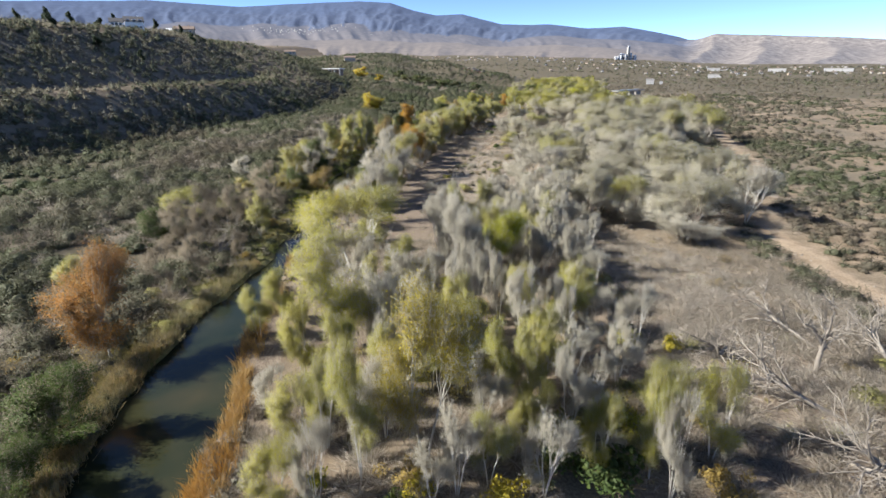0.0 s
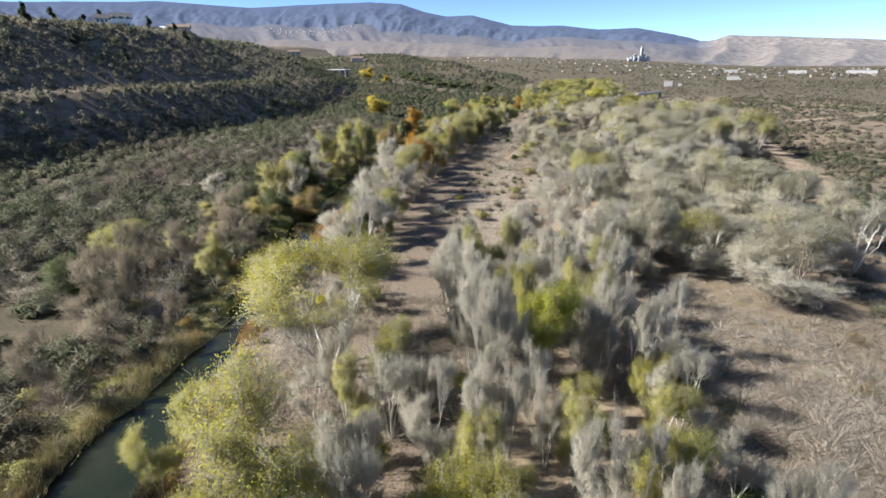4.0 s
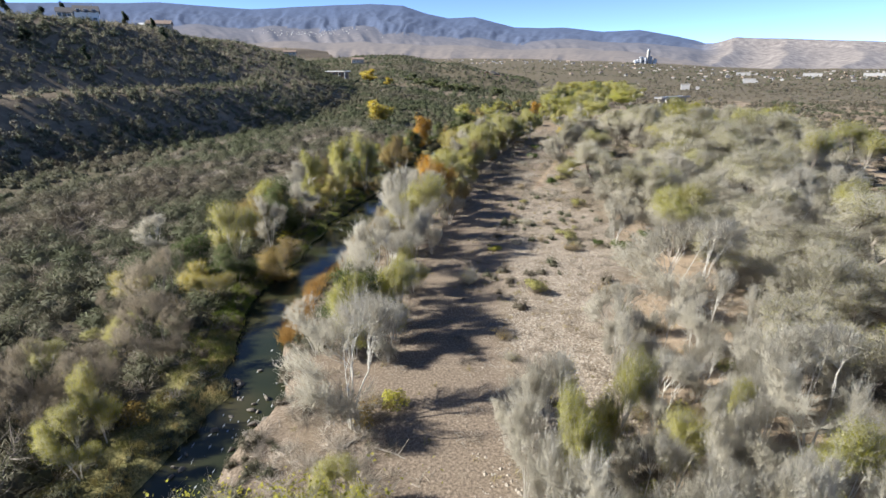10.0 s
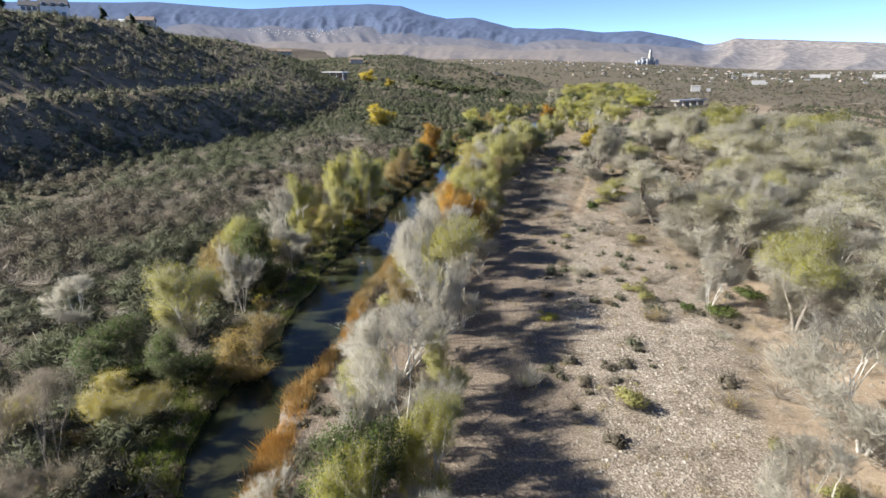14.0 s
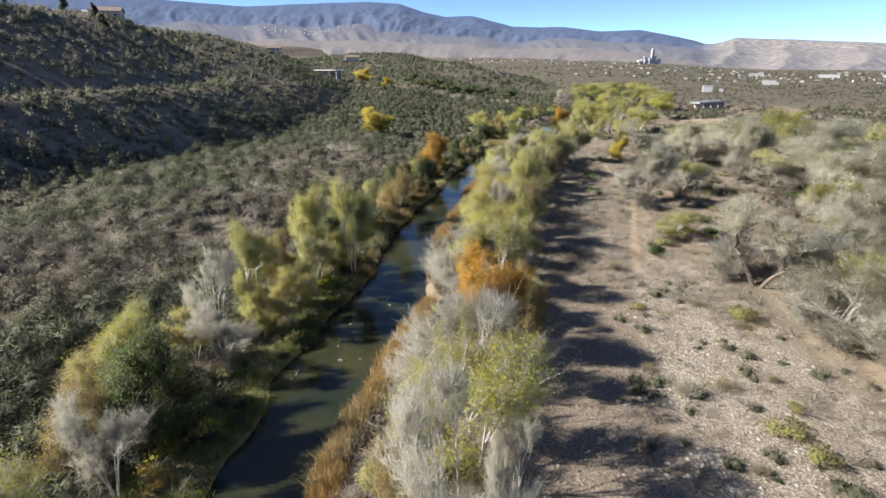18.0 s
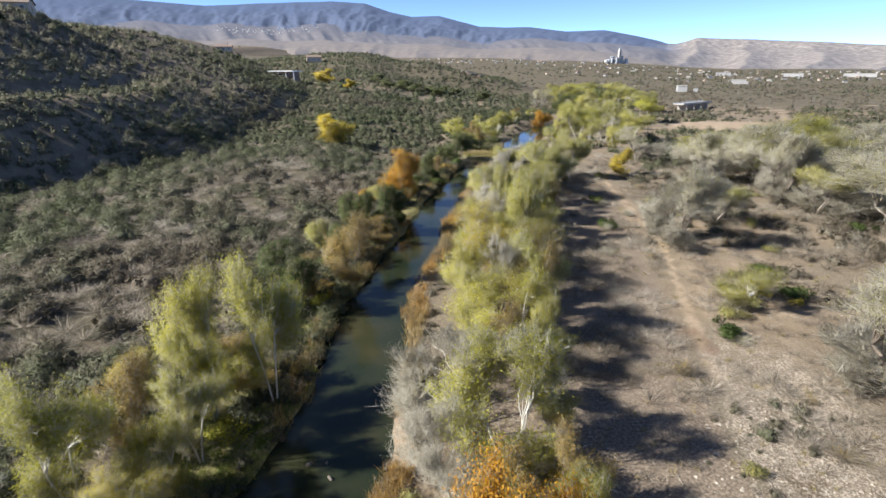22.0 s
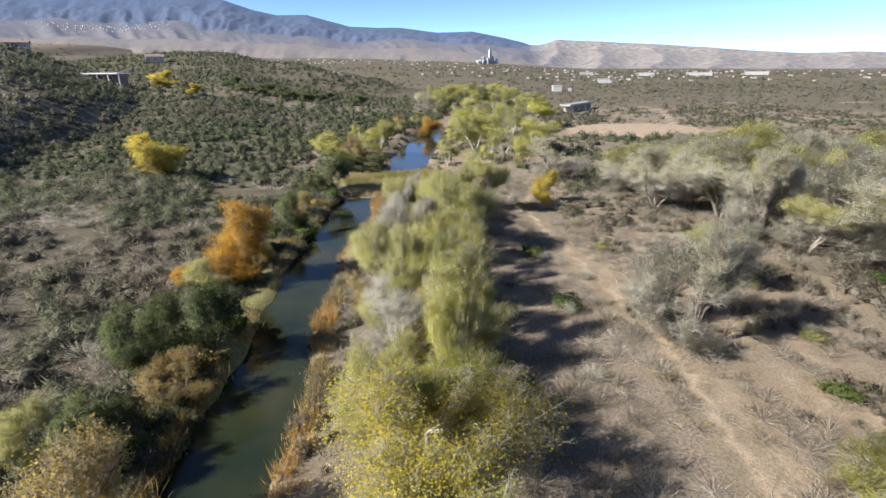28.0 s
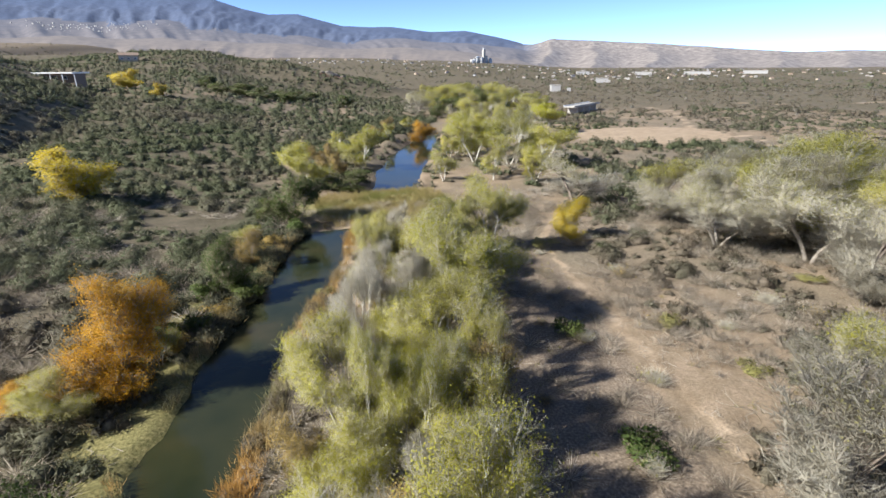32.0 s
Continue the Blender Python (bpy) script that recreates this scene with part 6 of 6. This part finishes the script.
# the long flat-roofed building on the terrace
lg = thing("long_building", put(-78.0, 467.0, (1, 1, 1), -0.3, 2.3), "long low building with a white flat roof on the terrace", "building")
part("wall", box(bmesh.new(), -14, 14, -4, 4, -3, 3.2, 0.05), M_ROOF_BROWN, lg)
part("roof", box(bmesh.new(), -15, 15, -6, 6, 3.2, 3.8, 0.06), M_WHITE, lg, "white flat roof with deep fascia")
for k in range(7):
    part("post", box(bmesh.new(), -15.2 + k * 5.05, -14.9 + k * 5.05, -5.7, -5.4, -2.5, 3.2, 0.03), M_WHITE, lg)
for k in range(6):
    wn_ = part("window", box(bmesh.new(), -12.4 + k * 4.2, -9.8 + k * 4.2, -4.08, -3.95, 0.9, 2.4, 0.02), M_WHITE, lg)
    part("pane", box(bmesh.new(), -12.25 + k * 4.2, -9.95 + k * 4.2, -4.10, -3.97, 1.05, 2.25), M_GLASS, wn_)

# low concrete bridge over the wash
br = thing("bridge", put(176.0, 440.0, (1, 1, 1), 0.62), "low pale concrete bridge across the wash", "bridge")
part("deck", box(bmesh.new(), -19, 19, -3, 3, 3.4, 4.0, 0.05), M_CONCRETE, br)
part("parapet", box(bmesh.new(), -19, 19, -3.2, -3.0, 4.0, 4.5, 0.03), M_CONCRETE, br)
part("parapet", box(bmesh.new(), -19, 19, 3.0, 3.2, 4.0, 4.5, 0.03), M_WHITE, br)
for k in range(4):
    part("pier", box(bmesh.new(), -14.4 + 9.4 * k, -13.6 + 9.4 * k, -2.6, 2.6, -1.5, 3.4, 0.04), M_CONCRETE, br)

# the cement works far across the valley
cw = thing("cement_works", put(648.0, 1672.0, (0.6, 0.6, 0.8), 0.3), "distant cement works with a tall pale tower", "factory")
part("tower", box(bmesh.new(), -6, 6, -6, 6, -4, 46, 0.4), M_CONCRETE, cw, "tall pale concrete tower")
part("tower_top", box(bmesh.new(), -4, 4, -4, 4, 46, 52, 0.3), M_STEEL, cw)
for k, (a, b, hh, rr_) in enumerate(((-34, 8, 24, 7), (-18, -6, 20, 6), (20, 4, 26, 7), (36, -8, 18, 6), (52, 6, 15, 7), (-58, 0, 15, 8), (-78, -6, 12, 7))):
    bm = bmesh.new()
    bmesh.ops.create_cone(bm, cap_ends=True, segments=16, radius1=rr_, radius2=rr_, depth=hh + 6, matrix=Matrix.Translation((a, b, hh / 2 - 3)))
    part("silo", bm, M_STEEL, cw)
part("hall", box(bmesh.new(), -60, 60, 12, 34, -5, 13, 0.4), M_GREYWALL, cw)
part("conveyor", box(bmesh.new(), -52, 0, -2, 2, 18, 22, 0.3), M_STEEL, cw)

# town across the valley
TOWN = []
for k, (wl, rf_) in enumerate(((M_OFFWHITE, M_OFFWHITE), (M_TANWALL, M_ROOF_BROWN), (M_GREYWALL, M_ROOF_DARK), (M_OFFWHITE, M_ROOF_BROWN))):
    bw, brf = walls(12, 9, 3.4, 5.2), gable(12, 9, 3.4, 5.3, 0.6)
    a, b = bpy.data.meshes.new("wall"), bpy.data.meshes.new("roof")
    bw.to_mesh(a), brf.to_mesh(b)
    bw.free(), brf.free()
    a.materials.append(wl), b.materials.append(rf_)
    TOWN.append((a, b))
TOWN_LABEL = ("small white house with pale roof in the valley town", "small tan house with brown roof in the valley town", "small grey house with dark roof in the valley town", "small white house with brown roof in the valley town")
tr = random.Random(3)
for k in range(230):
    a_, r_ = radians(tr.choice((tr.uniform(-3, 24), tr.uniform(18, 46), tr.uniform(26, 56)))), tr.uniform(900, 1640)
    if a_ < radians(14):
        r_ = tr.uniform(1330, 1650)
    x, y = r_ * math.sin(a_), 100 + r_ * math.cos(a_)
    q = k % 4
    e = thing("town_house", put(x, y, (tr.uniform(0.3, 0.6), tr.uniform(0.3, 0.55), tr.uniform(0.4, 0.62)), tr.uniform(0, 3.1)), TOWN_LABEL[q], "house", "houses of the valley town")
    child("wall", TOWN[q][0], e)
    child("roof", TOWN[q][1], e)
for x, y, w_, turn in ((455, 815, 16, 0.5), (700, 1030, 30, 0.65), (800, 1000, 46, 0.7), (900, 960, 40, 0.75), (600, 1080, 24, 0.5), (287, 655, 9, 0.4)):
    e = thing("warehouse", put(x, y, (1, 1, 1), -turn), "long pale flat-roofed warehouse in the valley town", "building")
    part("wall", box(bmesh.new(), -w_ / 2, w_ / 2, -6, 6, -3, 5.5, 0.1), M_GREYWALL, e)
    part("roof", box(bmesh.new(), -w_ / 2 - 0.4, w_ / 2 + 0.4, -6.4, 6.4, 5.5, 6.2, 0.1), M_OFFWHITE, e)
    for k in range(max(2, int(w_ / 12))):
        part("loading_door", box(bmesh.new(), -w_ / 2 + 3 + k * 12, -w_ / 2 + 7 + k * 12, -6.08, -5.95, 0, 3.6, 0.03), M_GREYWALL, e)
# hill town: small pale houses high on the mountainside
hx = random.Random(8)
jv, jf = [], []
for k in range(110):
    a_, r_ = radians(hx.gauss(-12.5, 2.6)), hx.uniform(2700, 2950)
    x, y = r_ * math.sin(a_), 100 + r_ * math.cos(a_)
    i0, i1 = int(np.argmin(np.abs(az - a_))), int(np.argmin(np.abs(rr - r_)))
    z, s, n0 = float(MZ[i1, i0]), hx.uniform(1.1, 2.6), len(jv)
    jv += [(x + a * s, y + b * s, z + c) for c in (-6, hx.uniform(1.5, 3.5)) for a, b in ((-1, -1), (1, -1), (1, 1), (-1, 1))]
    jf += [(n0, n0 + 1, n0 + 5, n0 + 4), (n0 + 1, n0 + 2, n0 + 6, n0 + 5), (n0 + 2, n0 + 3, n0 + 7, n0 + 6), (n0 + 3, n0, n0 + 4, n0 + 7), (n0 + 4, n0 + 5, n0 + 6, n0 + 7)]
tagged(new("hill_town", mesh_of("hill_town", np.array(jv), np.array(jf), [M_GREYWALL])), "tiny pale houses of a distant hillside town", "houses", kind="stuff")
# dark rocky outcrop on its knoll
for i, (x, y, s_) in enumerate(((68, 664, 12), (74, 667, 9), (62, 667, 7), (79, 662, 6))):
    ob = new("rock_outcrop", BOULDERS[i])
    ob.matrix_world = Matrix.LocRotScale((x, y, ground_z(x, y) + s_ * 0.1), Euler((0.3, 0.2, i)), (s_, s_ * 0.7, s_ * 0.7))
    tagged(ob, "dark reddish rock outcrop on a low knoll", "rock", "rock outcrops")
